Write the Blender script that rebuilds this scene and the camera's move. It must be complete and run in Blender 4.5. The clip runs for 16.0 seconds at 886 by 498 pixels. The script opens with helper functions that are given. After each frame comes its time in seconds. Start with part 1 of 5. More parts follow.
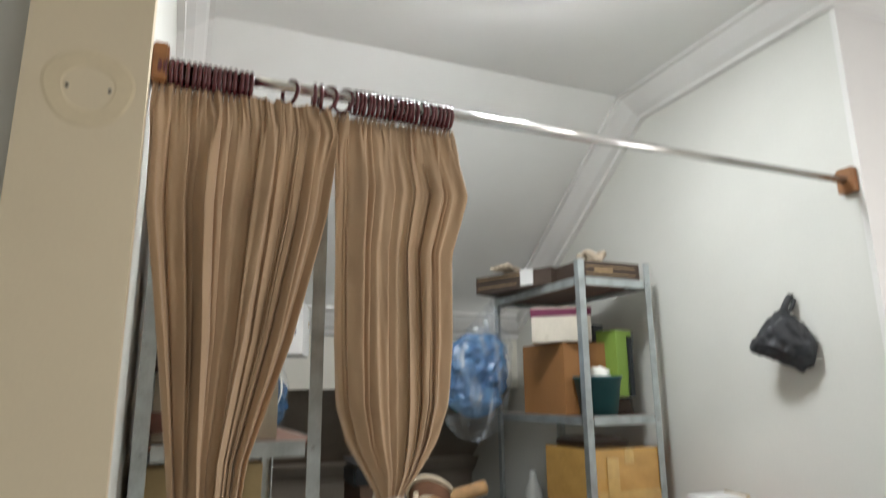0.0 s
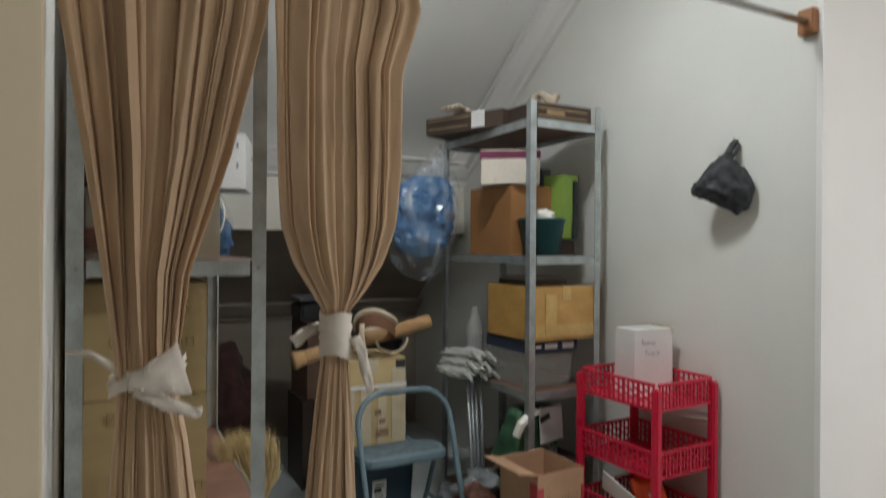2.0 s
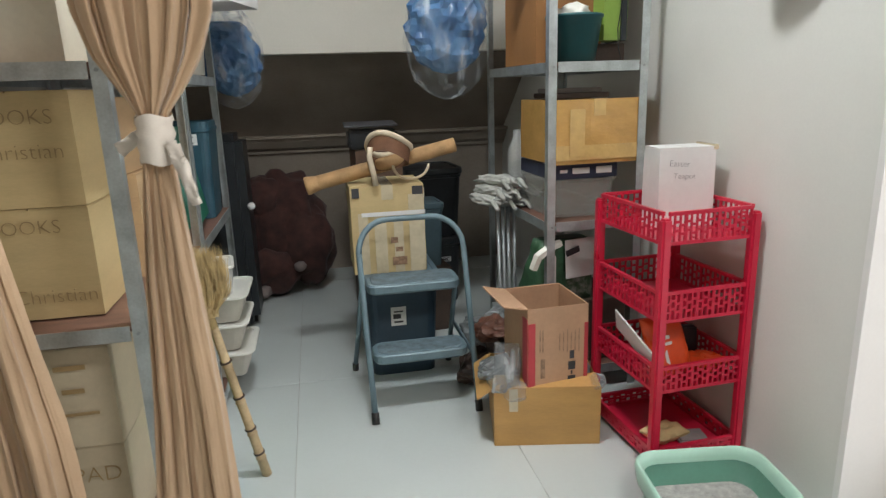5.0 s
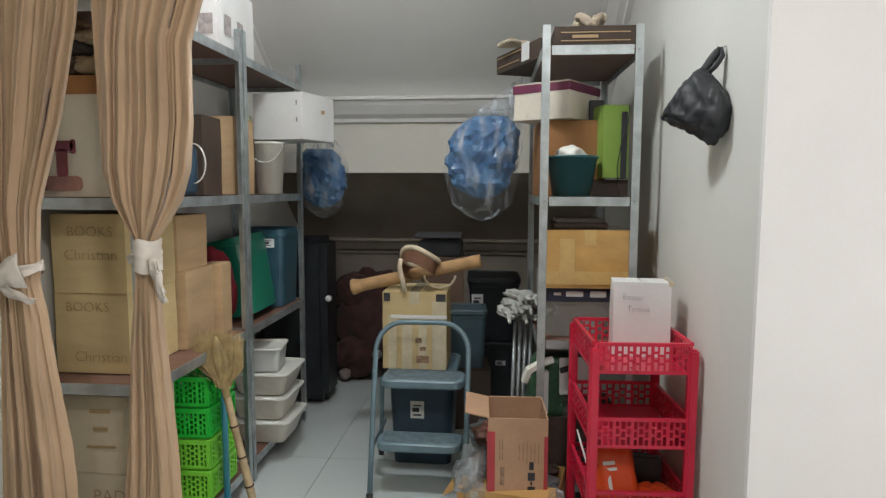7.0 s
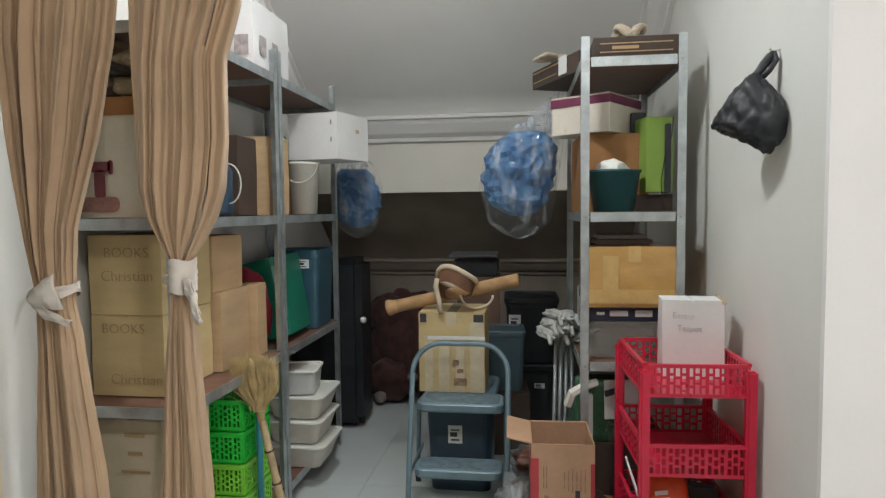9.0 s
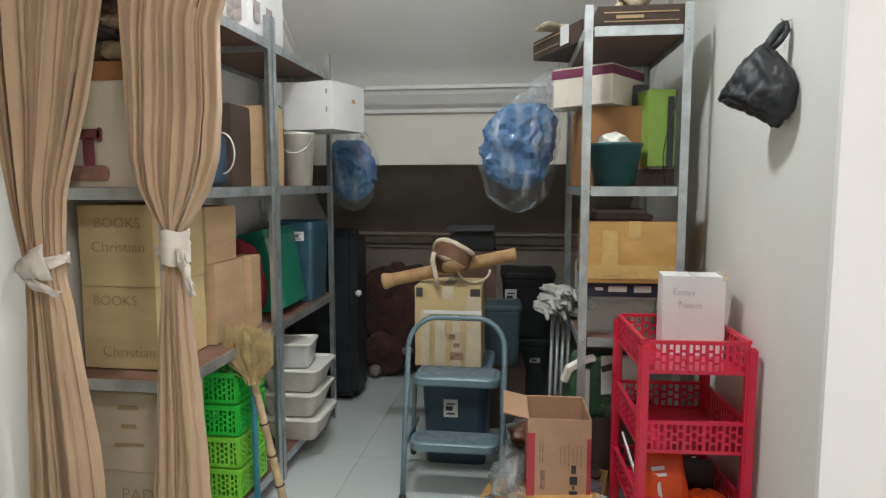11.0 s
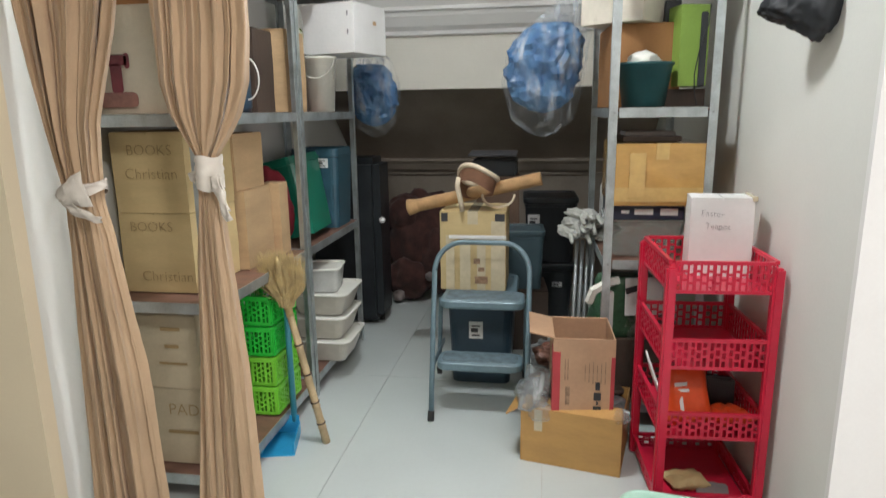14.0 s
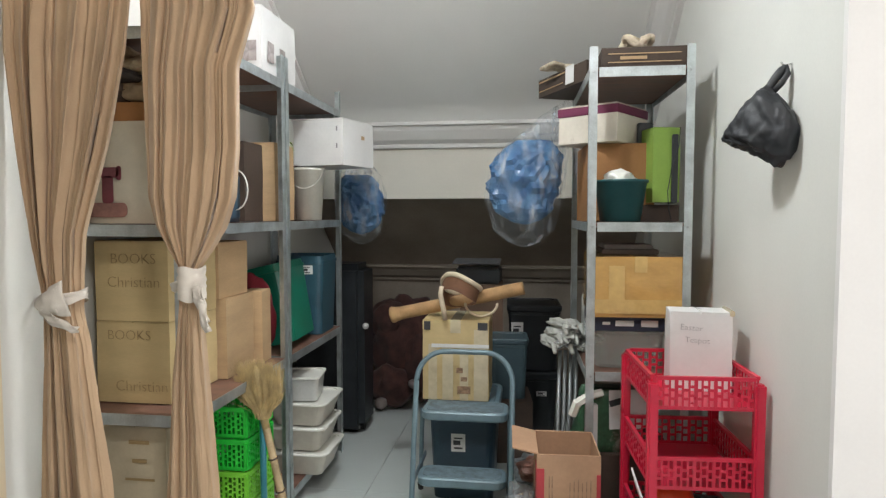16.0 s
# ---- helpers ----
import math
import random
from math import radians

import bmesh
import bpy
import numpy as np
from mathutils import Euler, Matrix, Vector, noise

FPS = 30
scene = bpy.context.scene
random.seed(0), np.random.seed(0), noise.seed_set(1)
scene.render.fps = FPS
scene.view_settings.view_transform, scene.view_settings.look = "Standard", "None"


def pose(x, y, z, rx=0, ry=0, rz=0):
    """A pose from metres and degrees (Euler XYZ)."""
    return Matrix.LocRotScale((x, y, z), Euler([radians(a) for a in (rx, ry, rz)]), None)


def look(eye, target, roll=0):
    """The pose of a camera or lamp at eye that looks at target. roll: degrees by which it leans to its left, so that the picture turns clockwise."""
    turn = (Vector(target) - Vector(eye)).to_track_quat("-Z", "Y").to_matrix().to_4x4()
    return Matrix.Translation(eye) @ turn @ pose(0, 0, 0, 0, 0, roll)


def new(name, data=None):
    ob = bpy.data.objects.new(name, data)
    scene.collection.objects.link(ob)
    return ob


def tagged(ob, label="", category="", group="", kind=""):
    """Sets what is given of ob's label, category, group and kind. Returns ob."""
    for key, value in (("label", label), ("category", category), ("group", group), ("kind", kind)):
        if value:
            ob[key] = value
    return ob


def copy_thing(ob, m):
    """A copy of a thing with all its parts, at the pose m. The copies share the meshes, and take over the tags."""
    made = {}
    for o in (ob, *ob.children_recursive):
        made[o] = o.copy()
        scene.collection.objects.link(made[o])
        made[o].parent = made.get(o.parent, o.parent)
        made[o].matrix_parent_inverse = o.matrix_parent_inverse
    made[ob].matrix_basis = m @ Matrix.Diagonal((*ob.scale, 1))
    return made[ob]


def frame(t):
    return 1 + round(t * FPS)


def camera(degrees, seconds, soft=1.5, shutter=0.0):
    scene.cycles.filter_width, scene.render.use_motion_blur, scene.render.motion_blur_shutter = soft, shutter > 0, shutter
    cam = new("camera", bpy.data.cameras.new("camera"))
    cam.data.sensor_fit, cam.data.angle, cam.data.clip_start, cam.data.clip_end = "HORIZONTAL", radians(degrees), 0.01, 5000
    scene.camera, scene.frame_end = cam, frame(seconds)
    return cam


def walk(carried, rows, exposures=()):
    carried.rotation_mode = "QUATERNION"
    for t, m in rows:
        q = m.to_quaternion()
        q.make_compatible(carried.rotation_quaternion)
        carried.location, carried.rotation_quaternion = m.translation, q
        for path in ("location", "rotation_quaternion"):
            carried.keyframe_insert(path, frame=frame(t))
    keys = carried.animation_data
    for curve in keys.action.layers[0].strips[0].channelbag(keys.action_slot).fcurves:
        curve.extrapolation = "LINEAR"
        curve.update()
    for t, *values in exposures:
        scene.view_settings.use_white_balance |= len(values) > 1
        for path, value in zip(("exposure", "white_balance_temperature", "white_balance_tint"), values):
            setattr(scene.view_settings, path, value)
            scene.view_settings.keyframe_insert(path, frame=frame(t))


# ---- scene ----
cam = camera(70.1, 16.0, 1.3, 0.5)
PATH = [
    (0, (0.676, 0.204, 1.384), (1.422, 2.006, 1.828), -0.63),
    (0.5, (0.687, 0.183, 1.461), (1.450, 1.916, 2.106), -0.98),
    (1, (0.705, 0.161, 1.443), (1.473, 1.893, 2.081), -0.86),
    (1.2, (0.713, 0.160, 1.442), (1.542, 1.909, 1.946), -1.96),
    (1.5, (0.723, 0.180, 1.393), (1.576, 1.964, 1.694), -0.36),
    (2, (0.692, 0.249, 1.310), (1.606, 2.028, 1.309), 0.41),
    (2.5, (0.684, 0.233, 1.269), (1.564, 2.008, 0.995), 0.86),
    (3, (0.718, 0.181, 1.259), (1.569, 1.930, 0.794), 0.62),
    (3.5, (0.808, 0.247, 1.200), (1.534, 2.034, 0.673), 2.87),
    (3.8, (0.899, 0.245, 1.216), (1.628, 2.055, 0.777), 2.63),
    (4, (0.983, 0.298, 1.214), (1.667, 2.114, 0.729), 0.42),
    (4.2, (1.047, 0.349, 1.200), (1.676, 2.180, 0.700), -0.88),
    (6.3, (2.023, -0.02, 1.257), (1.848, 1.945, 0.93), 0.8),
    (6.5, (2.066, -0.043, 1.287), (1.841, 1.929, 1.039), 1.1),
    (7, (2.082, -0.093, 1.316), (1.898, 1.89, 1.123), 0.2),
    (7.5, (2.08, -0.117, 1.301), (1.857, 1.86, 1.102), -0.0),
    (8, (2.061, -0.127, 1.295), (1.814, 1.852, 1.141), -0.1),
    (8.5, (2.057, -0.078, 1.306), (1.831, 1.906, 1.189), 1.3),
    (9, (2.052, -0.03, 1.297), (1.768, 1.946, 1.174), -0.6),
    (9.2, (2.062, -0.016, 1.292), (1.773, 1.957, 1.136), -0.5),
    (11.3, (2.027, 0.004, 1.293), (1.764, 1.976, 1.087), -0.0),
    (11.5, (2.024, 0.0, 1.292), (1.748, 1.971, 1.092), 0.1),
    (12, (2.019, -0.007, 1.295), (1.732, 1.962, 1.096), 0.1),
    (12.5, (2.011, -0.014, 1.291), (1.742, 1.959, 1.099), 0.3),
    (13, (2.005, -0.018, 1.289), (1.724, 1.948, 1.054), 0.1),
    (13.5, (2.002, -0.03, 1.289), (1.707, 1.929, 1.012), -0.2),
    (14, (1.998, -0.023, 1.281), (1.686, 1.905, 0.853), -0.8),
    (14.5, (2.004, -0.035, 1.283), (1.704, 1.878, 0.781), -0.3),
    (15, (2.007, -0.04, 1.289), (1.695, 1.918, 1.028), 0.5),
    (15.5, (2.01, -0.032, 1.316), (1.734, 1.944, 1.182), 0.3),
    (16, (2.016, -0.03, 1.314), (1.741, 1.948, 1.203), -0.0),
]
EXPOSURE = [(0, -0.18), (0.5, -0.34), (1.0, -0.62), (1.5, -0.65), (2.0, -0.68), (2.5, -0.45), (3.0, -0.15), (3.5, 0.02), (4.2, 0.08), (6.3, -0.2), (7.0, -0.3), (9.2, -0.33), (11.3, -0.12), (13.5, 0.0), (14.5, 0.18), (15.5, 0.0), (16.0, 0.02)]
walk(cam, [(t, look(eye, target, roll)) for t, eye, target, roll in PATH], EXPOSURE)

# ---- world and large lights ----
world = bpy.data.worlds.new("world")
scene.world = world
world.use_nodes = True
sky = world.node_tree.nodes.new("ShaderNodeTexSky")
sky.sky_type = "NISHITA"
sky.sun_disc = False
sky.sun_elevation = radians(40)
sky.sun_rotation = radians(150)
world.node_tree.nodes["Background"].inputs["Strength"].default_value = 0.1
world.node_tree.links.new(sky.outputs["Color"], world.node_tree.nodes["Background"].inputs["Color"])


def area_lamp(name, m, w, h, power, color, shape="RECTANGLE"):
    d = bpy.data.lights.new(name, "AREA")
    d.shape, d.size, d.size_y, d.energy, d.color = shape, w, h, power, color
    ob = new(name, d)
    ob.matrix_world = m
    return ob


CEIL = 2.81
LX, RX = 0.577, 2.712          # inner faces of the niche's side walls
FY = 1.45                     # front plane of the niche
FR = 1.502                    # front plane of the wall beside the niche
LAMP = (1.61, 1.78)
area_lamp("window_light", pose(4.57, -0.3, 1.15, 90, 0, 90), 0.9, 1.9, 44, (1.0, 0.96, 0.98))
# second lamp is an added overhead fill, without a known source
area_lamp("room_fill_light", pose(2.35, -0.1, CEIL - 0.07), 0.4, 0.4, 30, (1.0, 0.965, 0.94), "DISK")
scene.view_settings.exposure = 0.0

# ---- materials ----
MATS = {}


def mat(name, color, rough=0.6, metal=0.0, var=0.15, scale=9.0, fine=90.0, bump=0.15, dirt=None, dirt_at=0.62,
        alpha=1.0, trans=0.0, emit=0.0, stretch=(1, 1, 1), sheen=0.0, random=0.0, coat=0.0):
    if name in MATS:
        return MATS[name]
    m = bpy.data.materials.new(name)
    m.use_nodes = True
    nt = m.node_tree
    n, l = nt.nodes, nt.links
    b = n["Principled BSDF"]
    tc = n.new("ShaderNodeTexCoord")
    mp = n.new("ShaderNodeMapping")
    mp.inputs["Scale"].default_value = stretch
    l.new(tc.outputs["Object"], mp.inputs["Vector"])
    n1 = n.new("ShaderNodeTexNoise")
    n1.inputs["Scale"].default_value, n1.inputs["Detail"].default_value = scale, 5
    n2 = n.new("ShaderNodeTexNoise")
    n2.inputs["Scale"].default_value, n2.inputs["Detail"].default_value = fine, 3
    l.new(mp.outputs["Vector"], n1.inputs["Vector"])
    l.new(mp.outputs["Vector"], n2.inputs["Vector"])
    mix = n.new("ShaderNodeMath")
    mix.operation = "MULTIPLY_ADD"
    mix.inputs[1].default_value = 0.35
    l.new(n2.outputs["Fac"], mix.inputs[0])
    l.new(n1.outputs["Fac"], mix.inputs[2])
    ramp = n.new("ShaderNodeValToRGB")
    lo = [max(0, c * (1 - var)) for c in color]
    hi = [min(1, c * (1 + var)) for c in color]
    ramp.color_ramp.elements[0].position, ramp.color_ramp.elements[1].position = 0.45, 0.9
    ramp.color_ramp.elements[0].color, ramp.color_ramp.elements[1].color = (*lo, 1), (*hi, 1)
    l.new(mix.outputs[0], ramp.inputs["Fac"])
    col = ramp.outputs["Color"]
    if dirt:
        n3 = n.new("ShaderNodeTexNoise")
        n3.inputs["Scale"].default_value, n3.inputs["Detail"].default_value = scale * 0.6, 8
        n3.inputs["Roughness"].default_value = 0.7
        l.new(mp.outputs["Vector"], n3.inputs["Vector"])
        r3 = n.new("ShaderNodeValToRGB")
        r3.color_ramp.elements[0].position, r3.color_ramp.elements[1].position = dirt_at, min(1, dirt_at + 0.12)
        l.new(n3.outputs["Fac"], r3.inputs["Fac"])
        mx = n.new("ShaderNodeMixRGB")
        mx.inputs["Color2"].default_value = (*dirt, 1)
        l.new(r3.outputs["Color"], mx.inputs["Fac"])
        l.new(col, mx.inputs["Color1"])
        col = mx.outputs["Color"]
    if random:
        oi = n.new("ShaderNodeObjectInfo")
        hs = n.new("ShaderNodeHueSaturation")
        mr = n.new("ShaderNodeMapRange")
        mr.inputs["To Min"].default_value, mr.inputs["To Max"].default_value = 1 - random, 1 + random
        l.new(oi.outputs["Random"], mr.inputs["Value"])
        l.new(mr.outputs["Result"], hs.inputs["Value"])
        l.new(col, hs.inputs["Color"])
        col = hs.outputs["Color"]
    l.new(col, b.inputs["Base Color"])
    rr = n.new("ShaderNodeMapRange")
    rr.inputs["To Min"].default_value, rr.inputs["To Max"].default_value = max(0.03, rough - 0.12), min(1, rough + 0.12)
    l.new(n1.outputs["Fac"], rr.inputs["Value"])
    l.new(rr.outputs["Result"], b.inputs["Roughness"])
    b.inputs["Metallic"].default_value = metal
    b.inputs["Alpha"].default_value = alpha
    b.inputs["Transmission Weight"].default_value = trans
    b.inputs["Sheen Weight"].default_value = sheen
    b.inputs["Coat Weight"].default_value = coat
    if bump:
        bp = n.new("ShaderNodeBump")
        bp.inputs["Strength"].default_value, bp.inputs["Distance"].default_value = bump, 0.004
        l.new(mix.outputs[0], bp.inputs["Height"])
        l.new(bp.outputs["Normal"], b.inputs["Normal"])
    if emit:
        b.inputs["Emission Color"].default_value = (*color, 1)
        b.inputs["Emission Strength"].default_value = emit
    MATS[name] = m
    return m


WALL = mat("wall_paint", (0.735, 0.735, 0.69), 0.75, var=0.04, scale=2.2, fine=140, bump=0.05)
CREAM = mat("cream_paint", (0.78, 0.67, 0.48), 0.7, var=0.04, scale=2.5, fine=140, bump=0.05)
WHITE = mat("white_plaster", (0.82, 0.81, 0.79), 0.7, var=0.03, scale=3, fine=120, bump=0.05)
CEILP = mat("ceiling_paint", (0.89, 0.89, 0.87), 0.85, var=0.03, scale=2, fine=150, bump=0.04)
# for the unseen room walls, dark enough to weaken their bounce
ROOMW = mat("unseen_room_beige", (0.52, 0.47, 0.40), 0.8, var=0.05, scale=2, bump=0.05)
TILE = mat("floor_tile", (0.57, 0.62, 0.61), 0.2, var=0.03, scale=3.0, fine=60, bump=0.015, random=0.012)
# brown tint of the low end, its shade darkened into the colour
SHADEBROWN = mat("shaded_brown_plaster", (0.33, 0.28, 0.23), 0.85, var=0.15, scale=4, fine=80, bump=0.1)
GROUT = mat("grout", (0.44, 0.45, 0.43), 0.9, var=0.2)
STEEL = mat("galvanised_steel", (0.50, 0.55, 0.56), 0.42, 0.75, var=0.25, scale=14, fine=160, bump=0.12, dirt=(0.28, 0.29, 0.29), dirt_at=0.6)
CHROME = mat("rod_steel", (0.72, 0.72, 0.70), 0.2, 1.0, var=0.06, bump=0.03)
BOARD = mat("brown_board", (0.20, 0.105, 0.075), 0.5, var=0.3, scale=8, fine=80, stretch=(1, 4, 1), bump=0.1, dirt=(0.30, 0.22, 0.17), dirt_at=0.62)
CLOTH = mat("tan_cloth", (0.53, 0.368, 0.228), 0.9, var=0.10, scale=6, fine=260, bump=0.25, sheen=0.25)
nt = CLOTH.node_tree
glow_through = nt.nodes.new("ShaderNodeBsdfTranslucent")
blend = nt.nodes.new("ShaderNodeMixShader")
blend.inputs["Fac"].default_value = 0.15
nt.links.new(nt.nodes["Principled BSDF"].inputs["Base Color"].links[0].from_socket, glow_through.inputs["Color"])
nt.links.new(nt.nodes["Principled BSDF"].outputs["BSDF"], blend.inputs[1])
nt.links.new(glow_through.outputs["BSDF"], blend.inputs[2])
nt.links.new(blend.outputs["Shader"], nt.nodes["Material Output"].inputs["Surface"])
TIE = mat("white_cloth", (0.72, 0.66, 0.58), 0.9, var=0.08, scale=12, fine=300, bump=0.25)
CARD = mat("cardboard", (0.52, 0.36, 0.20), 0.75, var=0.13, scale=5, fine=70, stretch=(1, 1, 4), bump=0.15, dirt=(0.36, 0.24, 0.12), dirt_at=0.66, random=0.10)
CARDY = mat("yellowed_cardboard", (0.57, 0.44, 0.225), 0.7, var=0.10, scale=4, fine=70, stretch=(1, 1, 4), bump=0.12, dirt=(0.42, 0.30, 0.13), dirt_at=0.64, random=0.06)
CARDO = mat("orange_cardboard", (0.52, 0.30, 0.10), 0.5, var=0.12, scale=5, fine=70, stretch=(1, 1, 4), bump=0.12, random=0.05)
TAPE = mat("brown_tape", (0.60, 0.40, 0.15), 0.14, var=0.12, scale=14, fine=60, bump=0.3, coat=0.5)
CLEARTAPE = mat("clear_tape", (0.60, 0.52, 0.36), 0.15, var=0.1, scale=20, fine=60, bump=0.3, coat=0.5)
PAPER = mat("white_card", (0.76, 0.76, 0.75), 0.55, var=0.05, scale=6, fine=80, bump=0.06, dirt=(0.62, 0.60, 0.57), dirt_at=0.68)
INK = mat("black_ink", (0.045, 0.045, 0.05), 0.6, var=0.2)
PEN = mat("grey_pen", (0.27, 0.27, 0.28), 0.6, var=0.3)
PENCIL = mat("brown_marker", (0.36, 0.255, 0.12), 0.7, var=0.2)
RED = mat("red_plastic", (0.62, 0.016, 0.055), 0.32, var=0.10, scale=6, fine=60, bump=0.05, coat=0.15)
LIME = mat("lime_plastic", (0.20, 0.62, 0.05), 0.35, var=0.12, scale=8, bump=0.05)
GREENP = mat("green_plastic", (0.02, 0.55, 0.05), 0.35, var=0.12, scale=8, bump=0.05)
LIMEC = mat("lime_card", (0.25, 0.39, 0.075), 0.5, var=0.07, scale=8, bump=0.05)
MINT = mat("mint_plastic", (0.45, 0.70, 0.58), 0.35, var=0.05, scale=6, bump=0.03)
DGREEN = mat("dark_green_plastic", (0.09, 0.22, 0.16), 0.4, var=0.12, scale=6, bump=0.05)
BOTTLE = mat("bottle_green_plastic", (0.01, 0.16, 0.10), 0.35, var=0.2, scale=6, bump=0.05)
TEAL = mat("teal_plastic", (0.012, 0.085, 0.095), 0.4, var=0.15, scale=6, bump=0.05)
NAVY = mat("navy_plastic", (0.028, 0.058, 0.09), 0.4, var=0.2, scale=6, bump=0.05)
STOOLP = mat("blue_grey_paint", (0.15, 0.225, 0.265), 0.42, 0.1, var=0.15, scale=14, fine=90, bump=0.06, dirt=(0.30, 0.33, 0.33), dirt_at=0.64)
RUBBER = mat("black_rubber", (0.02, 0.02, 0.02), 0.6, var=0.2)
BLACKP = mat("black_plastic", (0.022, 0.026, 0.03), 0.38, var=0.3, scale=8, bump=0.06)
POLY = mat("black_polythene", (0.016, 0.018, 0.022), 0.52, var=0.3, scale=12, fine=50, bump=0.35)
WOODB = mat("bracket_wood", (0.30, 0.13, 0.045), 0.45, var=0.25, scale=8, fine=60, stretch=(1, 1, 6), bump=0.1)
RINGS = mat("dark_red_ring", (0.085, 0.012, 0.016), 0.25, var=0.3, coat=0.4)
STRAW = mat("straw", (0.42, 0.31, 0.14), 0.8, var=0.3, scale=30, fine=200, bump=0.3)
BAMBOO = mat("bamboo", (0.46, 0.35, 0.20), 0.55, var=0.25, scale=18, fine=120, bump=0.2)
BLUEP = mat("blue_plastic", (0.03, 0.33, 0.60), 0.35, var=0.1, bump=0.04)
CLEARP = mat("clear_plastic", (0.62, 0.62, 0.58), 0.25, var=0.08, scale=8, fine=40, bump=0.08, alpha=0.3)
MILKY = mat("milky_plastic", (0.50, 0.475, 0.41), 0.35, var=0.12, scale=8, fine=40, bump=0.08)
LIDW = mat("white_lid", (0.76, 0.76, 0.70), 0.35, var=0.06, scale=8, bump=0.05)
PURPLE = mat("purple_print", (0.16, 0.025, 0.07), 0.5, var=0.15)
DKBROWN = mat("dark_brown_card", (0.065, 0.044, 0.033), 0.6, var=0.25, scale=10, bump=0.1)
PLUSH = mat("brown_plush", (0.060, 0.024, 0.020), 0.95, var=0.5, scale=14, fine=160, bump=0.9, sheen=0.1)
GREYM = mat("grey_metal", (0.36, 0.39, 0.40), 0.4, 0.5, var=0.2)
CANVAS = mat("cream_cloth", (0.56, 0.47, 0.36), 0.9, var=0.2, scale=14, fine=120, bump=0.5)
FOAMW = mat("cream_foam", (0.66, 0.56, 0.42), 0.85, var=0.12, scale=20, fine=120, bump=0.3)
SISAL = mat("brown_sisal", (0.44, 0.27, 0.13), 0.9, var=0.2, scale=20, fine=220, bump=0.5)
ORANGE = mat("orange_pack", (0.72, 0.085, 0.02), 0.3, var=0.12, scale=9, bump=0.3)
WRAP = mat("clear_wrap", (0.55, 0.58, 0.58), 0.2, var=0.3, scale=14, fine=60, bump=0.6, coat=0.4)
GLASSLAMP = mat("lamp_glass", (0.94, 0.98, 1.0), 0.3, var=0.0, bump=0, emit=134.0)
LITTER = mat("grey_litter", (0.38, 0.37, 0.35), 0.95, var=0.3, scale=40, fine=260, bump=0.9)
STAIN = mat("stained_paint", (0.765, 0.65, 0.445), 0.75, var=0.06, scale=9, bump=0.05)
GREENBAG = mat("green_white_bag", (0.055, 0.14, 0.075), 0.35, var=0.4, scale=9, bump=0.3, dirt=(0.62, 0.66, 0.62), dirt_at=0.56)

def crinkle(name, dark, light, rough, alpha=None):
    """Creased plastic sheet: angular facets, pale streaks, and film that is denser along its folds."""
    m = bpy.data.materials.new(name)
    m.use_nodes = True
    n, l = m.node_tree.nodes, m.node_tree.links
    b = n["Principled BSDF"]
    tc = n.new("ShaderNodeTexCoord")
    mp = n.new("ShaderNodeMapping")
    mp.inputs["Rotation"].default_value = (0.3, 0.5, 0.0)
    mp.inputs["Scale"].default_value = (1.5, 1.5, 0.4)
    l.new(tc.outputs["Object"], mp.inputs["Vector"])
    ns = n.new("ShaderNodeTexNoise")
    ns.inputs["Scale"].default_value, ns.inputs["Detail"].default_value, ns.inputs["Distortion"].default_value = 12, 5, 0.3
    l.new(mp.outputs["Vector"], ns.inputs["Vector"])
    vo = n.new("ShaderNodeTexVoronoi")
    vo.inputs["Scale"].default_value = 13
    ad = n.new("ShaderNodeVectorMath")
    ad.operation = "MULTIPLY_ADD"
    ad.inputs[1].default_value = (0.06, 0.06, 0.06)
    l.new(ns.outputs["Color"], ad.inputs[0])
    l.new(tc.outputs["Object"], ad.inputs[2])
    l.new(ad.outputs[0], vo.inputs["Vector"])
    facet = n.new("ShaderNodeMath")
    facet.operation = "MULTIPLY_ADD"
    facet.inputs[1].default_value = 0.35
    cell = n.new("ShaderNodeSeparateColor")
    l.new(vo.outputs["Color"], cell.inputs["Color"])
    l.new(cell.outputs["Red"], facet.inputs[0])
    l.new(ns.outputs["Fac"], facet.inputs[2])
    ramp = n.new("ShaderNodeValToRGB")
    ramp.color_ramp.elements[0].position, ramp.color_ramp.elements[1].position = 0.45, 0.95
    ramp.color_ramp.elements[0].color, ramp.color_ramp.elements[1].color = (*dark, 1), (*light, 1)
    l.new(facet.outputs[0], ramp.inputs["Fac"])
    l.new(ramp.outputs["Color"], b.inputs["Base Color"])
    bp = n.new("ShaderNodeBump")
    bp.inputs["Strength"].default_value, bp.inputs["Distance"].default_value = 0.9, 0.02
    l.new(vo.outputs["Distance"], bp.inputs["Height"])
    l.new(bp.outputs["Normal"], b.inputs["Normal"])
    b.inputs["Roughness"].default_value = rough
    b.inputs["Coat Weight"].default_value = 0.4
    if alpha:
        mr = n.new("ShaderNodeMapRange")
        mr.inputs["From Min"].default_value, mr.inputs["From Max"].default_value = 0.48, 0.72
        mr.inputs["To Min"].default_value, mr.inputs["To Max"].default_value = alpha
        l.new(ns.outputs["Fac"], mr.inputs["Value"])
        l.new(mr.outputs["Result"], b.inputs["Alpha"])
    MATS[name] = m
    return m


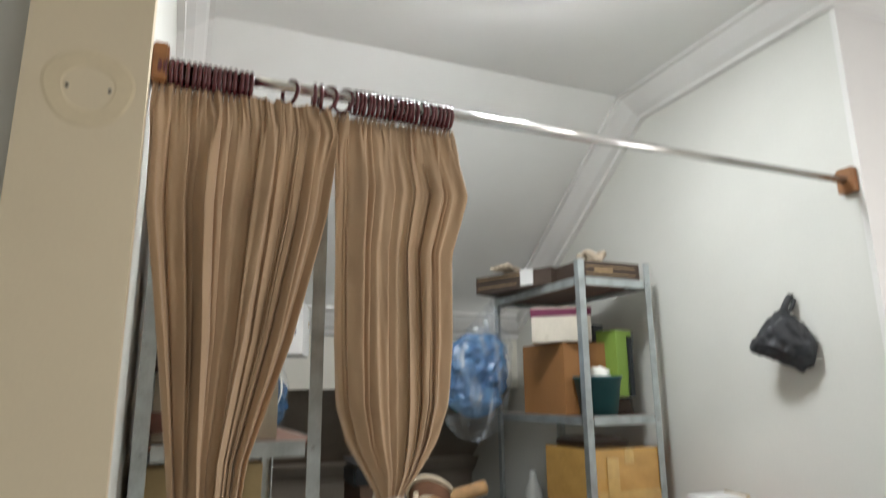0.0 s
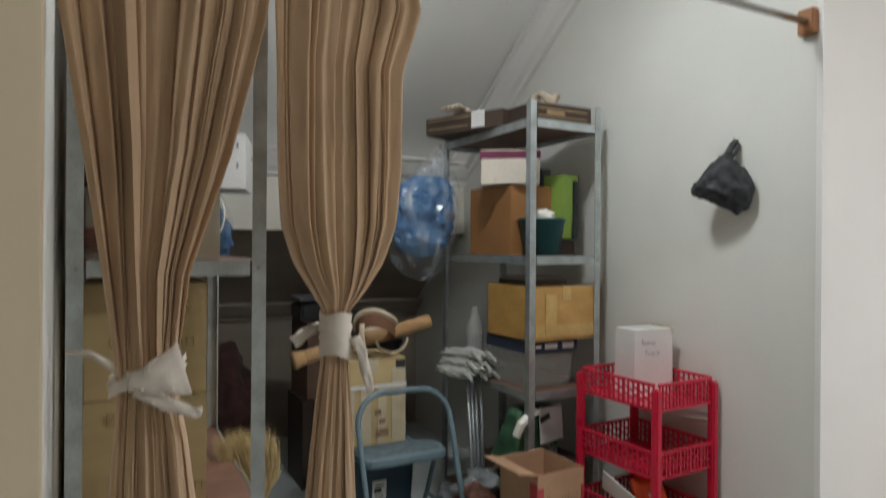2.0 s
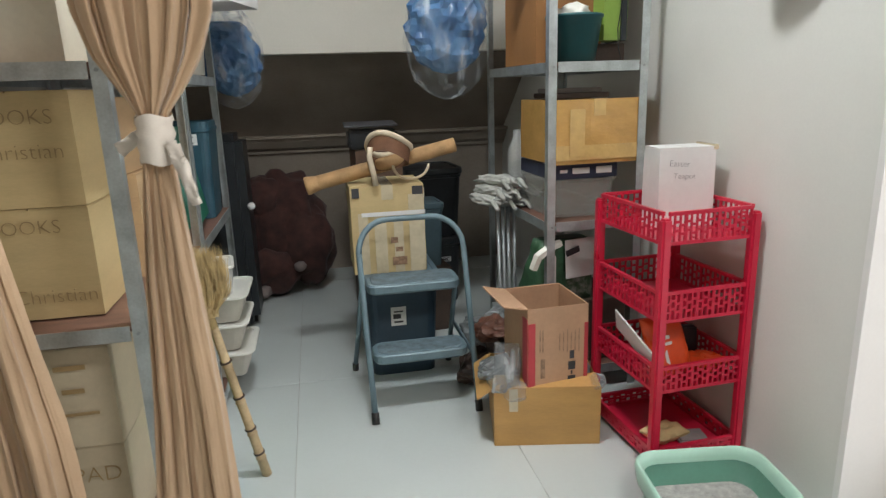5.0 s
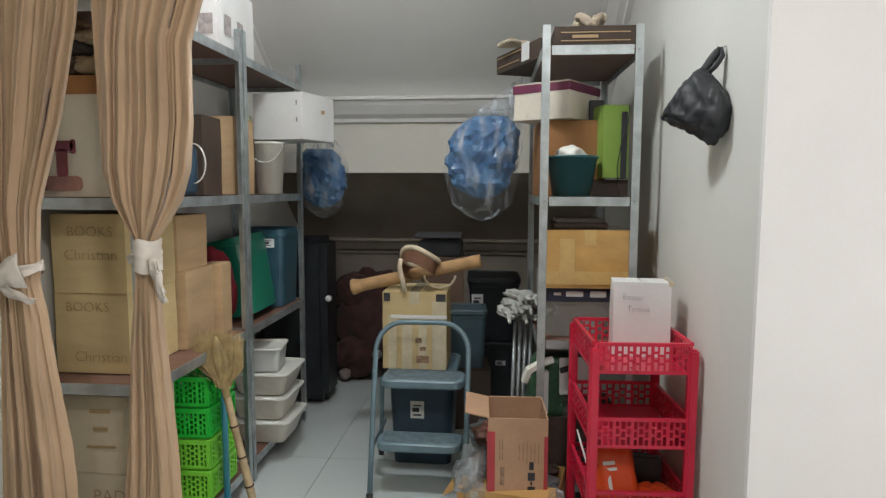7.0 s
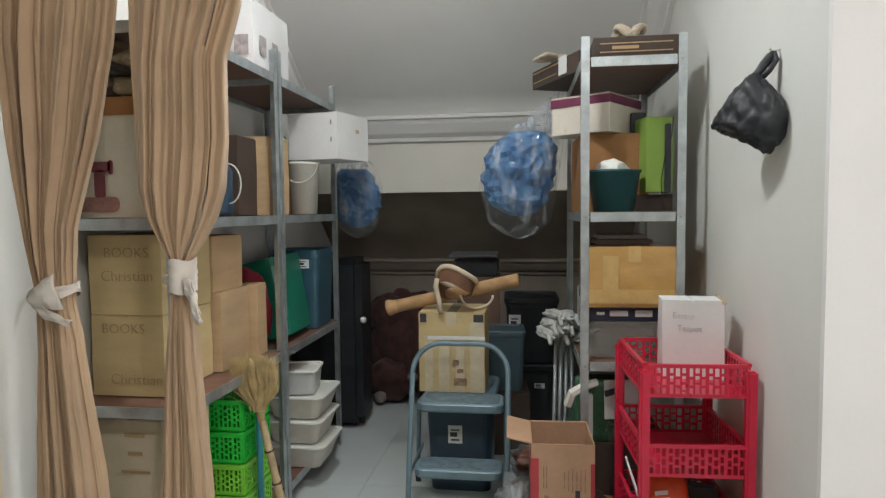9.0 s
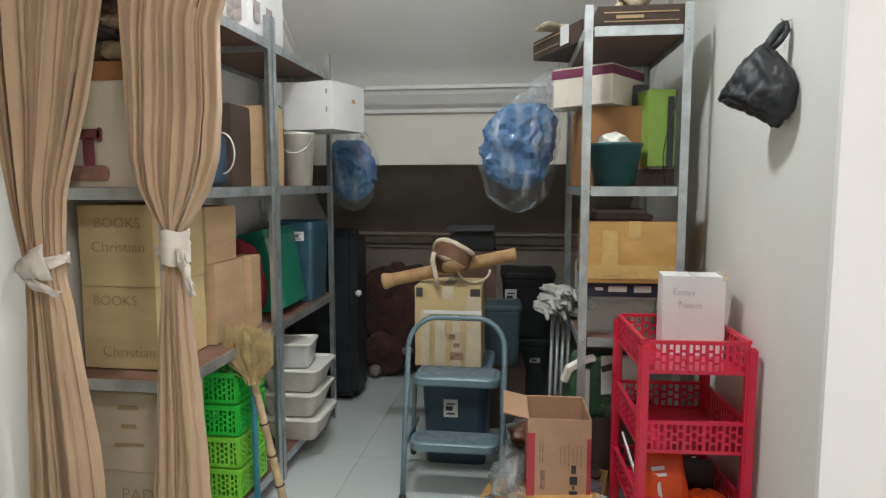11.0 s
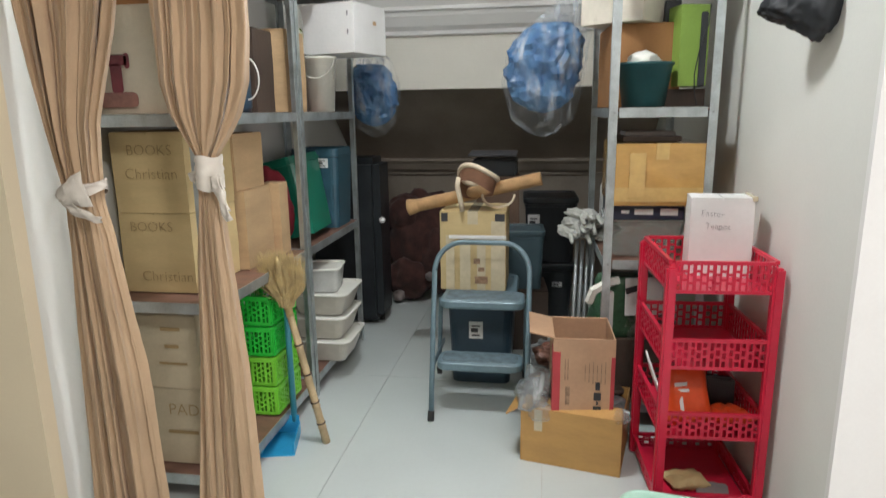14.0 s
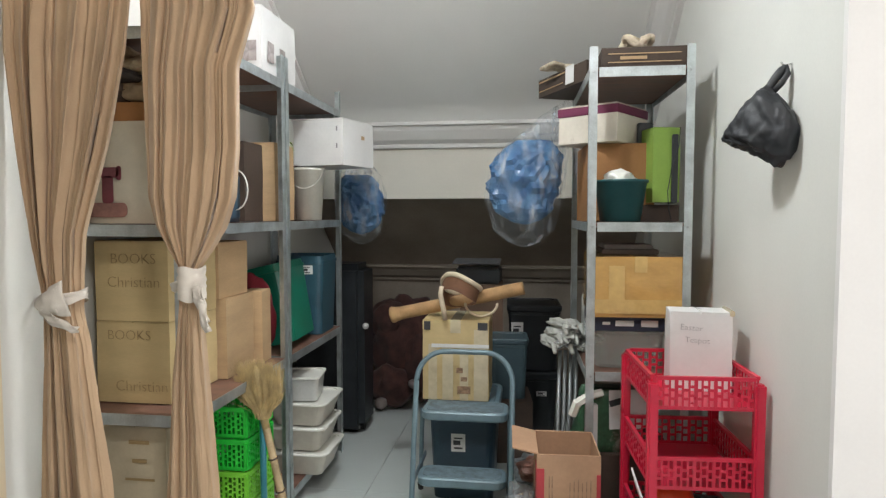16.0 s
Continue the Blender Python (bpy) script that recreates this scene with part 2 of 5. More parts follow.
BAGBLUE = crinkle("blue_sheet", (0.035, 0.115, 0.27), (0.10, 0.24, 0.44), 0.2)
FILM = crinkle("clear_film_bag", (0.50, 0.60, 0.70), (0.78, 0.84, 0.90), 0.16, (0.05, 0.46))
TAPED = mat("taped_card", (0.56, 0.33, 0.10), 0.16, var=0.14, scale=7, fine=40, stretch=(1, 1, 2), bump=0.5, coat=0.8)

# ---- helpers ----


def finish(name, bm, material, smooth=False):
    me = bpy.data.meshes.new(name)
    bmesh.ops.recalc_face_normals(bm, faces=bm.faces)
    bm.to_mesh(me)
    bm.free()
    if smooth:
        for p in me.polygons:
            p.use_smooth = True
    me.materials.append(material)
    return me


def part(name, bm, material, parent=None, label="", smooth=False):
    ob = new(name, finish(name, bm, material, smooth))
    if parent:
        ob.parent = parent
    return tagged(ob, label)


def thing(name, m, label, category, group="", kind=""):
    ob = new(name)
    ob.empty_display_size = 0.05
    ob.matrix_world = m
    return tagged(ob, label, category, group, kind)


def box(bm, x0, x1, y0, y1, z0, z1, bevel=0.0, m=None):
    r = bmesh.ops.create_cube(bm, size=1)
    vs = r["verts"]
    for v in vs:
        v.co = Vector(((x0 + x1) / 2 + v.co.x * (x1 - x0), (y0 + y1) / 2 + v.co.y * (y1 - y0), (z0 + z1) / 2 + v.co.z * (z1 - z0)))
    if m is not None:
        bmesh.ops.transform(bm, matrix=m, verts=vs)
    if bevel:
        es = list({e for v in vs for e in v.link_edges})
        bmesh.ops.bevel(bm, geom=es, offset=bevel, segments=2, affect="EDGES")
    return bm


def boxed(*a, **k):
    return box(bmesh.new(), *a, **k)


def tube(bm, pts, r, seg=10, closed=False, caps=True):
    """A tube of radius r (a number, or one a point) along points."""
    pts = [Vector(p) for p in pts]
    k = len(pts)
    rs = r if isinstance(r, (list, tuple)) else [r] * k
    rings, last = [], None
    for i, p in enumerate(pts):
        a = pts[(i - 1) % k] if closed or i else p
        b = pts[(i + 1) % k] if closed or i < k - 1 else p
        d = (b - a).normalized()
        if last is None:
            side = d.cross(Vector((0, 0, 1)) if abs(d.z) < 0.9 else Vector((0, 1, 0))).normalized()
        else:
            side = (last - d * last.dot(d)).normalized()
        last = side
        up = side.cross(d)
        rings.append([bm.verts.new(p + rs[i] * (math.cos(2 * math.pi * j / seg) * side + math.sin(2 * math.pi * j / seg) * up)) for j in range(seg)])
    for i in range(k if closed else k - 1):
        for j in range(seg):
            bm.faces.new((rings[i][j], rings[i][(j + 1) % seg], rings[(i + 1) % k][(j + 1) % seg], rings[(i + 1) % k][j]))
    if caps and not closed:
        bm.faces.new(rings[0])
        bm.faces.new(rings[-1])
    return bm


def loft(bm, loops, cap=True):
    rows = [[bm.verts.new(p) for p in lp] for lp in loops]
    k = len(rows[0])
    for a, b in zip(rows, rows[1:]):
        for j in range(k):
            bm.faces.new((a[j], a[(j + 1) % k], b[(j + 1) % k], b[j]))
    if cap:
        bm.faces.new(rows[0])
        bm.faces.new(rows[-1])
    return bm


def rrect(w, d, r, z, n=5, cx=0, cy=0):
    out = []
    for qx, qy, a0 in ((1, 1, 0), (-1, 1, 90), (-1, -1, 180), (1, -1, 270)):
        for i in range(n):
            a = radians(a0 + 90 * i / (n - 1))
            out.append((cx + qx * (w / 2 - r) + r * math.cos(a), cy + qy * (d / 2 - r) + r * math.sin(a), z))
    return out


def prism(bm, profile, start, end, side, up, mitre=0.0):
    """A moulding: a profile of (out from the wall, up) swept from start to end."""
    start, end, side, up = Vector(start), Vector(end), Vector(side), Vector(up)
    along = (end - start).normalized()
    a = [bm.verts.new(start + side * p + up * q - along * p * mitre) for p, q in profile]
    b = [bm.verts.new(end + side * p + up * q) for p, q in profile]
    k = len(a)
    for j in range(k):
        bm.faces.new((a[j], a[(j + 1) % k], b[(j + 1) % k], b[j]))
    bm.faces.new(a)
    bm.faces.new(b)
    return bm


def lump(bm, rx, ry, rz, rough=0.2, freq=3.0, seed=0.0, sub=4):
    """A lumpy, creased body."""
    r = bmesh.ops.create_icosphere(bm, subdivisions=sub, radius=1)
    for v in r["verts"]:
        d = noise.noise(v.co * freq + Vector((seed, seed * 2, 0))) + 0.5 * abs(noise.noise(v.co * freq * 2.7 + Vector((0, seed, 5))))
        v.co = Vector((v.co.x * rx, v.co.y * ry, v.co.z * rz)) * (1 + rough * d)
    return bm


def pillow(w, d, h, seed):
    """A plump sealed packet."""
    bm = bmesh.new()
    bmesh.ops.create_cube(bm, size=2)
    bmesh.ops.subdivide_edges(bm, edges=bm.edges, cuts=9, use_grid_fill=True)
    for v in bm.verts:
        p = v.co.copy()
        e = (1 - p.x ** 4) * (1 - p.z ** 4)
        v.co = Vector((p.x * w / 2 * (1 - 0.06 * (1 - p.z * p.z)), p.y * d / 2 * (0.12 + 0.88 * e ** 0.5), p.z * h / 2)) + Vector((0, 0.012 * noise.noise(p * 2.3 + Vector((seed, 0, 0))) * (0.3 + e), 0))
    return bm


def words(text, size, m, material, parent, name="lettering"):
    """Lettering as a flat mesh in the plane of the pose m, centred."""
    cu = bpy.data.curves.new(name, "FONT")
    cu.offset = -0.02 * size
    cu.body, cu.size, cu.align_x, cu.align_y, cu.extrude, cu.resolution_u = text, size, "CENTER", "CENTER", 0.0004, 3
    tmp = new("lettering_source", cu)
    me = bpy.data.meshes.new_from_object(tmp.evaluated_get(bpy.context.evaluated_depsgraph_get()))
    bpy.data.objects.remove(tmp)
    me.materials.clear()
    me.materials.append(material)
    ob = new(name, me)
    ob.parent = parent
    ob.matrix_local = m
    return ob


def bars(rows, m, material, parent, name="print"):
    """Illegible print as plain bars: rows of (x, z, width, height) in the plane of the pose m."""
    for x, z, w, h in rows:
        ob = part(name, boxed(-w / 2, w / 2, -h / 2, h / 2, 0, 0.0006), material, parent)
        ob.matrix_local = m @ pose(x, z, 0)


def structure(name, bm, material, label, category, smooth=False):
    return tagged(part(name, bm, material, None, "", smooth), label, category, "", "structure")


# ---- the large structure ----
COVE = [(0, 0), (0.125, 0), (0.125, -0.016), (0.105, -0.02), (0.095, -0.04), (0.06, -0.082), (0.03, -0.1), (0.026, -0.118), (0, -0.122)]
SLOPE = 0.70
SY = 2.54                       # where the flat ceiling meets the sloping soffit
BY, BT, BB = 3.88, 1.87, 1.41   # the beam: its face, top and underside
EY, EZ = 4.62, 0.92             # the low end of the deep soffit

floor = structure("floor", boxed(-1.6, 4.6, -2.6, 4.75, -0.12, -0.004), GROUT, "pale glossy floor tiles with thin grey joints", "floor")
wall_left = structure("wall_left", boxed(0.0, LX, FY + 0.05, 4.75, 0, 3.0), WALL, "off-white painted side wall of the niche", "wall")
pillar = structure("wall_pillar_left", boxed(0.372, LX + 0.002, FY, FY + 0.05, 0, CEIL), CREAM, "cream painted pillar beside the curtain", "wall")
structure("wall_front_left", boxed(-1.6, 0.372, FY + 0.06, FY + 0.2, 0, CEIL), WHITE, "white painted wall of the room", "wall")
structure("wall_right", boxed(RX, RX + 0.15, FR + 0.02, 4.75, 0, 3.0), WALL, "off-white painted wall with a hook", "wall")
structure("wall_front_right", boxed(RX - 0.004, 4.6, FR, FR + 0.02, 0, CEIL), WHITE, "bright white painted wall of the room", "wall")
structure("wall_back", boxed(LX, RX, EY, EY + 0.12, 0, 1.3), SHADEBROWN, "low shaded wall under the stair", "wall")
# unseen walls added to close the room and hold back its bounce
structure("wall_room_left", boxed(-1.75, -1.6, -2.6, 1.65, 0, CEIL), ROOMW, "plain beige wall added unseen behind the viewer", "wall")
bm = bmesh.new()
box(bm, 4.6, 4.75, -2.6, -0.8, 0, CEIL)
box(bm, 4.6, 4.75, 0.2, 1.65, 0, CEIL)
box(bm, 4.6, 4.75, -0.8, 0.2, 0, 0.15)
box(bm, 4.6, 4.75, -0.8, 0.2, 2.3, CEIL)
structure("wall_room_right", bm, ROOMW, "plain beige wall added unseen round a window opening", "wall")
structure("wall_room_rear", boxed(-1.75, 4.75, -2.65, -2.5, 0, CEIL), ROOMW, "plain beige wall added unseen behind the viewer", "wall")
structure("ceiling", boxed(-1.75, 4.75, -2.65, SY, CEIL, CEIL + 0.12), CEILP, "white painted flat ceiling", "ceiling")


def slab(y0, z0, y1, z1, thick=0.1):
    bm = bmesh.new()
    loft(bm, [[(x, y0, z0), (x, y1, z1), (x, y1, z1 + thick), (x, y0, z0 + thick)] for x in (LX, RX)])
    return bm


structure("ceiling_slope", slab(SY, CEIL, BY + 0.02, BT), CEILP, "sloping white underside of a stair", "ceiling")
structure("beam", boxed(LX, RX, BY, BY + 0.12, BB, BT + 0.1), mat("warm_white_paint", (0.80, 0.77, 0.69), 0.75, var=0.04, scale=3, bump=0.05), "white plastered beam across the niche", "beam")
structure("ceiling_slope_low", slab(BY + 0.12, BB, EY, EZ), SHADEBROWN, "shaded low underside of the stair", "ceiling")

nrm = Vector((0, -SLOPE, -1)).normalized()
trims = [
    ((RX, FR, CEIL), (RX, SY + 0.02, CEIL), (-1, 0, 0), (0, 0, 1), 1),
    ((LX, FY, CEIL), (LX, SY + 0.02, CEIL), (1, 0, 0), (0, 0, 1), 1),
    ((RX, SY, CEIL), (RX, BY, BT), (-1, 0, 0), -nrm),
    ((LX, SY, CEIL), (LX, BY, BT), (1, 0, 0), -nrm),
    ((LX, BY, BT), (RX, BY, BT), (0, -1, 0), (0, 0, 1.25)),
    ((RX, FR, CEIL), (4.6, FR, CEIL), (0, -1, 0), (0, 0, 1), 1),
    ((LX, FY, CEIL), (0.372, FY, CEIL), (0, -1, 0), (0, 0, 1), 1),
]
structure("trim", prism(bmesh.new(), COVE, (LX, EY, EZ + 0.02), (RX, EY, EZ + 0.02), (0, -1, 0), (0, 0, 1)), SHADEBROWN, "shaded brown plaster moulding", "moulding")
for a, b, s, u, *k in trims:
    structure("trim", prism(bmesh.new(), COVE, a, b, s, u, *k), WHITE, "stepped white plaster cove moulding", "moulding")
structure("baseboard", boxed(0.372, LX, FY - 0.01, FY, 0, 0.07), CREAM, "low cream baseboard", "baseboard")
# plaster rose in the room's ceiling
bm = bmesh.new()
for r, q in ((0.26, 0.010), (0.17, 0.018), (0.09, 0.03)):
    loft(bm, [[(2.33 + s * r * (1 + 0.06 * math.cos(12 * a)) * math.cos(a), 0.92 + s * r * (1 + 0.06 * math.cos(12 * a)) * math.sin(a), z) for a in [2 * math.pi * i / 72 for i in range(72)]] for s, z in ((1, CEIL), (0.93, CEIL - q))])
structure("ceiling_rose", bm, WHITE, "white moulded plaster ceiling rose", "ceiling ornament")

# ---- ceiling lamp ----
lamp = thing("ceiling_lamp", pose(LAMP[0], LAMP[1], CEIL), "round flush ceiling lamp with a lit frosted glass", "ceiling lamp")
ring_pts = lambda r, z, n=48: [(r * math.cos(2 * math.pi * i / n), r * math.sin(2 * math.pi * i / n), z) for i in range(n)]
# the base's grey stands for the shade on its side
part("base", loft(bmesh.new(), [ring_pts(0.150, 0), ring_pts(0.152, -0.050), ring_pts(0.164, -0.056), ring_pts(0.164, -0.062), ring_pts(0.146, -0.062)]), mat("shade_grey_base", (0.50, 0.53, 0.53), 0.6, var=0.04, bump=0.02), lamp, "ring-shaped base in a grey darkened for shade", True)
part("shade", loft(bmesh.new(), [ring_pts(0.146, -0.058), ring_pts(0.146, -0.066), ring_pts(0.130, -0.082), ring_pts(0.09, -0.094), ring_pts(0.04, -0.099)]), GLASSLAMP, lamp, "glowing frosted glass shade", True)

# peeling damp patch on the ceiling
damp = lambda k, z: [((0.075 + 0.03 * noise.noise(Vector((math.cos(a) * 1.6, math.sin(a) * 1.6, 3)))) * k * math.cos(a) + 1.85, (0.13 + 0.09 * noise.noise(Vector((math.cos(a) * 2.1, math.sin(a) * 2.1, 8)))) * k * math.sin(a) + 0.66, z) for a in [2 * math.pi * i / 40 for i in range(40)]]
structure("ceiling_stain", loft(bmesh.new(), [damp(1.0, CEIL), damp(0.97, CEIL - 0.002), damp(0.5, CEIL - 0.0025)]), mat("damp_paint", (0.66, 0.64, 0.58), 0.9, var=0.22, scale=14, fine=60, bump=0.5, dirt=(0.80, 0.79, 0.76), dirt_at=0.6), "peeling damp patch on the ceiling", "stain")

# ---- curtain rod, rings and curtains ----
RODY, RODZ = 1.545, 2.060
rod = thing("curtain_rod", pose(0, RODY, RODZ), "polished steel curtain rod on wooden block brackets", "curtain rod")
part("pole", tube(bmesh.new(), [(LX, 0, 0), (RX, 0, 0)], 0.0125, 16), CHROME, rod, "", True)
for x, s in ((LX, 1), (RX, -1)):
    bm = boxed(*sorted((x, x + s * 0.032)), -0.028, 0.028, -0.042, 0.042, 0.004)
    part("bracket", bm, WOODB, rod, "brown wooden block")

rng = random.Random(4)
xs = [0.595 + i * 0.0106 for i in range(18)] + [0.862, 0.916, 0.930, 0.948, 0.985] + [1.009 + i * 0.0109 for i in range(15)] + [1.176 + i * 0.0107 for i in range(8)]
ring_ob = None
for i, x in enumerate(xs):
    tilt = rng.uniform(-7, 7) if i not in (18, 21, 22) else rng.choice((-38, 30, 40))
    if ring_ob is None:
        ring_ob = thing("curtain_ring", pose(x, RODY, RODZ - 0.012, 0, 0, tilt), "dark red curtain ring with a steel hook", "curtain ring", "rings on the rod")
        part("ring", tube(bmesh.new(), [(0, 0.027 * math.cos(a), 0.027 * math.sin(a)) for a in [2 * math.pi * j / 22 for j in range(22)]], 0.0046, 8, True), RINGS, ring_ob, "", True)
        part("hook", tube(bmesh.new(), [(0, -0.004, -0.03), (0, -0.008, -0.04), (0, 0, -0.05), (0, 0.006, -0.042)], 0.0014, 6), CHROME, ring_ob, "thin steel hook", True)
        part("clasp", tube(bmesh.new(), [(0, -0.003, 0.028), (0, 0, 0.0325), (0, 0.003, 0.028)], 0.0022, 6), CHROME, ring_ob, "bright metal eyelet", True)
    else:
        copy_thing(ring_ob, pose(x, RODY, RODZ - 0.012, 0, 0, tilt))


def interp(rows, z):
    zs = [r[0] for r in rows]
    return [float(np.interp(z, zs[::-1], [r[k] for r in rows][::-1])) for k in range(1, len(rows[0]))]


def fold_pattern(folds, r):
    """Where folds meet, how far each stands out, how it leans and how it sways."""
    edges = np.cumsum([0] + [r.choice((0.25, 0.4, 0.6, 1.0, 1.8, 3.0)) for _ in range(folds)])
    return edges / edges[-1], [r.uniform(0.25, 1.0) for _ in range(folds)], [r.uniform(0.65, 1.55) for _ in range(folds)], [r.uniform(0, 6.28) for _ in range(folds)]


def fold_depth(pattern, u, z):
    """Rounded ridges that meet in narrow grooves."""
    edges, tall, lean, wob = pattern
    k = min(int(np.searchsorted(edges, u, "right")) - 1, len(tall) - 1)
    wide = (edges[k + 1] - edges[k]) * len(tall)
    f = min(1.0, max(0.0, (u - edges[k]) / (edges[k + 1] - edges[k]))) ** lean[k]
    ridge = 1 - abs(2 * f - 1) ** (2.6 + 1.9 * min(wide, 2.4))
    crease = 0.16 * math.sin(2.4 * math.pi * f + wob[k]) * ridge if wide > 1.3 else 0.0
    return tall[k] * min(1.0, 0.55 + 0.4 * wide) * (1 + 0.22 * math.sin(2.6 * z + wob[k])) * ridge + crease


def curtain_sheet(rows, folds, seed, y0, tie_z):
    """A pleated cloth. rows from the top: height, left, right, fold depth, bulge towards the front."""
    r = random.Random(seed)
    above, below = fold_pattern(folds, r), fold_pattern(int(folds * 0.62), r)
    head_folds = fold_pattern(int(folds * 1.5), r)
    nu, nv = folds * 16, 120
    top, low = rows[0][0], rows[-1][0]
    verts, faces = [], []
    for j in range(nv + 1):
        z = top + (low - top) * j / nv
        x0, x1, amp, bulge = interp(rows, z)
        w = min(1.0, max(0.0, (tie_z + 0.10 - z) / 0.22))
        head = math.exp(-(((top - z) / 0.085) ** 2))
        for i in range(nu + 1):
            u = i / nu
            lean = 0.035 * math.sin(1.9 * z + 4 * u + seed) * math.sin(math.pi * u)
            q = min(1, max(0, u + 0.5 * lean))
            d = (1 - w) * ((1 - head) * fold_depth(above, q, z) + head * 0.9 * fold_depth(head_folds, q, z)) + w * fold_depth(below, q, z)
            x = x0 + (x1 - x0) * u + 0.25 * amp * math.sin(4 * d + 1.3 * z + 9 * u)
            y = y0 - bulge * math.sqrt(max(4 * u * (1 - u), 0)) - 1.35 * amp * d
            y -= 0.006 * noise.noise(Vector((u * folds * 0.9, z * 3.1, seed))) + 0.0022 * noise.noise(Vector((u * folds * 3, z * 16, seed + 4)))
            y -= 0.005 * min(1.0, max(0.0, (z - top + 0.085) / 0.012))
            y -= 0.010 * head * noise.noise(Vector((u * folds * 3.1, z * 9, seed + 2)))
            x += 0.006 * head * noise.noise(Vector((u * folds * 2.3, z * 14, seed + 9)))
            verts.append((x, y, z + (0.012 * noise.noise(Vector((u * folds * 1.7, 0, seed))) if j == 0 else 0)))
    for j in range(nv):
        for i in range(nu):
            a = j * (nu + 1) + i
            faces.append((a, a + 1, a + nu + 2, a + nu + 1))
    me = bpy.data.meshes.new("cloth")
    me.from_pydata(verts, [], faces)
    for p in me.polygons:
        p.use_smooth = True
    me.materials.append(CLOTH)
    return me


def curtain(label, rows, folds, seed, y0, tie_z, tie_x, tie_w, tails, tall=0.045):
    c = thing("curtain", pose(0, 0, 0), label, "curtain", "tied curtains")
    ob = new("cloth", curtain_sheet(rows, folds, seed, y0, tie_z))
    ob.parent = c
    t = thing("curtain_tie", pose(tie_x, y0 - 0.012, tie_z), "white cloth strip knotted round a gathered curtain", "curtain tie", "ties round the curtains")
    loops = []
    for k, z in enumerate(np.linspace(tall, -tall, 9)):
        loops.append([((tie_w / 2 + 0.010 + 0.003 * math.sin(9 * k)) * math.cos(a) * (1 - 0.9 * z * (k % 3 == 1) * 0.5), (0.046 + 0.003 * math.sin(k * 2.3)) * math.sin(a), z + tails[0] * math.cos(a) * 0.02 + 0.004 * math.sin(3 * a + k)) for a in [2 * math.pi * i / 32 for i in range(32)]])
    part("band", loft(bmesh.new(), loops, cap=False), TIE, t, "", True)
    for pts, w0, w1 in tails[1]:
        bm = bmesh.new()
        pts = [Vector(p) for p in pts]
        rows = []
        for i in range(13):
            f = i / 12 * (len(pts) - 1)
            k = min(int(f), len(pts) - 2)
            q = pts[k].lerp(pts[k + 1], f - k)
            d = (pts[k + 1] - pts[k]).normalized()
            w = w0 + (w1 - w0) * i / 12
            n = Vector((-d.z, 0, d.x))
            rows.append([q + n * w * e + Vector((0, -0.006 * math.cos(7 * e + i) - s, 0)) for s, es in ((0.003, (-0.5, -0.17, 0.17, 0.5)), (0.0, (0.5, 0.17, -0.17, -0.5))) for e in es])
        part("tail", loft(bm, rows), TIE, t, "", True)
    return c


curtain("long tan cotton curtain gathered by a white tie", [
    (2.02, 0.585, 0.955, 0.014, 0.0), (1.955, 0.583, 0.972, 0.022, 0.0), (1.76, 0.588, 0.948, 0.025, 0.01), (1.49, 0.632, 0.886, 0.03, 0.02), (1.26, 0.668, 0.815, 0.026, 0.03),
    (1.12, 0.685, 0.80, 0.018, 0.035), (1.05, 0.690, 0.795, 0.015, 0.035), (0.95, 0.680, 0.815, 0.02, 0.03), (0.55, 0.652, 0.865, 0.028, 0.02), (0.03, 0.630, 0.885, 0.032, 0.01)],
    16, 3, 1.553, 1.075, 0.742, 0.11,
    (1.0, [([(-0.035, -0.06, -0.004), (0.0, -0.07, 0.0), (0.028, -0.072, 0.008), (0.058, -0.066, 0.016)], 0.032, 0.10), ([(-0.02, -0.06, -0.015), (0.03, -0.07, -0.045), (0.07, -0.064, -0.065), (0.088, -0.06, -0.068)], 0.03, 0.016), ([(-0.02, -0.045, 0.0), (-0.052, 0.0, 0.010), (-0.095, 0.055, 0.034), (-0.138, 0.092, 0.036)], 0.026, 0.010)]), 0.016)
curtain("long tan cotton curtain bulging above a white tie", [
    (2.02, 0.968, 1.268, 0.014, 0.0), (1.955, 0.97, 1.278, 0.022, 0.0), (1.85, 0.972, 1.303, 0.025, 0.01), (1.70, 0.975, 1.255, 0.03, 0.02), (1.49, 0.978, 1.255, 0.03, 0.03), (1.36, 0.985, 1.243, 0.03, 0.045), (1.28, 1.01, 1.215, 0.028, 0.05),
    (1.22, 1.05, 1.175, 0.020, 0.05), (1.175, 1.079, 1.138, 0.013, 0.04), (1.07, 1.076, 1.137, 0.012, 0.035), (0.88, 1.052, 1.15, 0.02, 0.03), (0.55, 1.022, 1.172, 0.025, 0.02), (0.03, 0.965, 1.185, 0.028, 0.01)],
    12, 5, 1.575, 1.127, 1.108, 0.046,
    (0.0, [([(0.030, -0.040, -0.005), (0.044, -0.046, -0.04), (0.055, -0.044, -0.085), (0.066, -0.040, -0.125)], 0.024, 0.018), ([(0.038, -0.034, -0.01), (0.052, -0.040, -0.05), (0.062, -0.038, -0.10)], 0.018, 0.014), ([(-0.022, 0.034, 0.012), (-0.045, 0.040, 0.004), (-0.066, 0.042, -0.012), (-0.082, 0.040, -0.022)], 0.020, 0.030)]))

# ---- metal shelving ----
LEVELS = (0.10, 0.70, 1.28, 1.865)


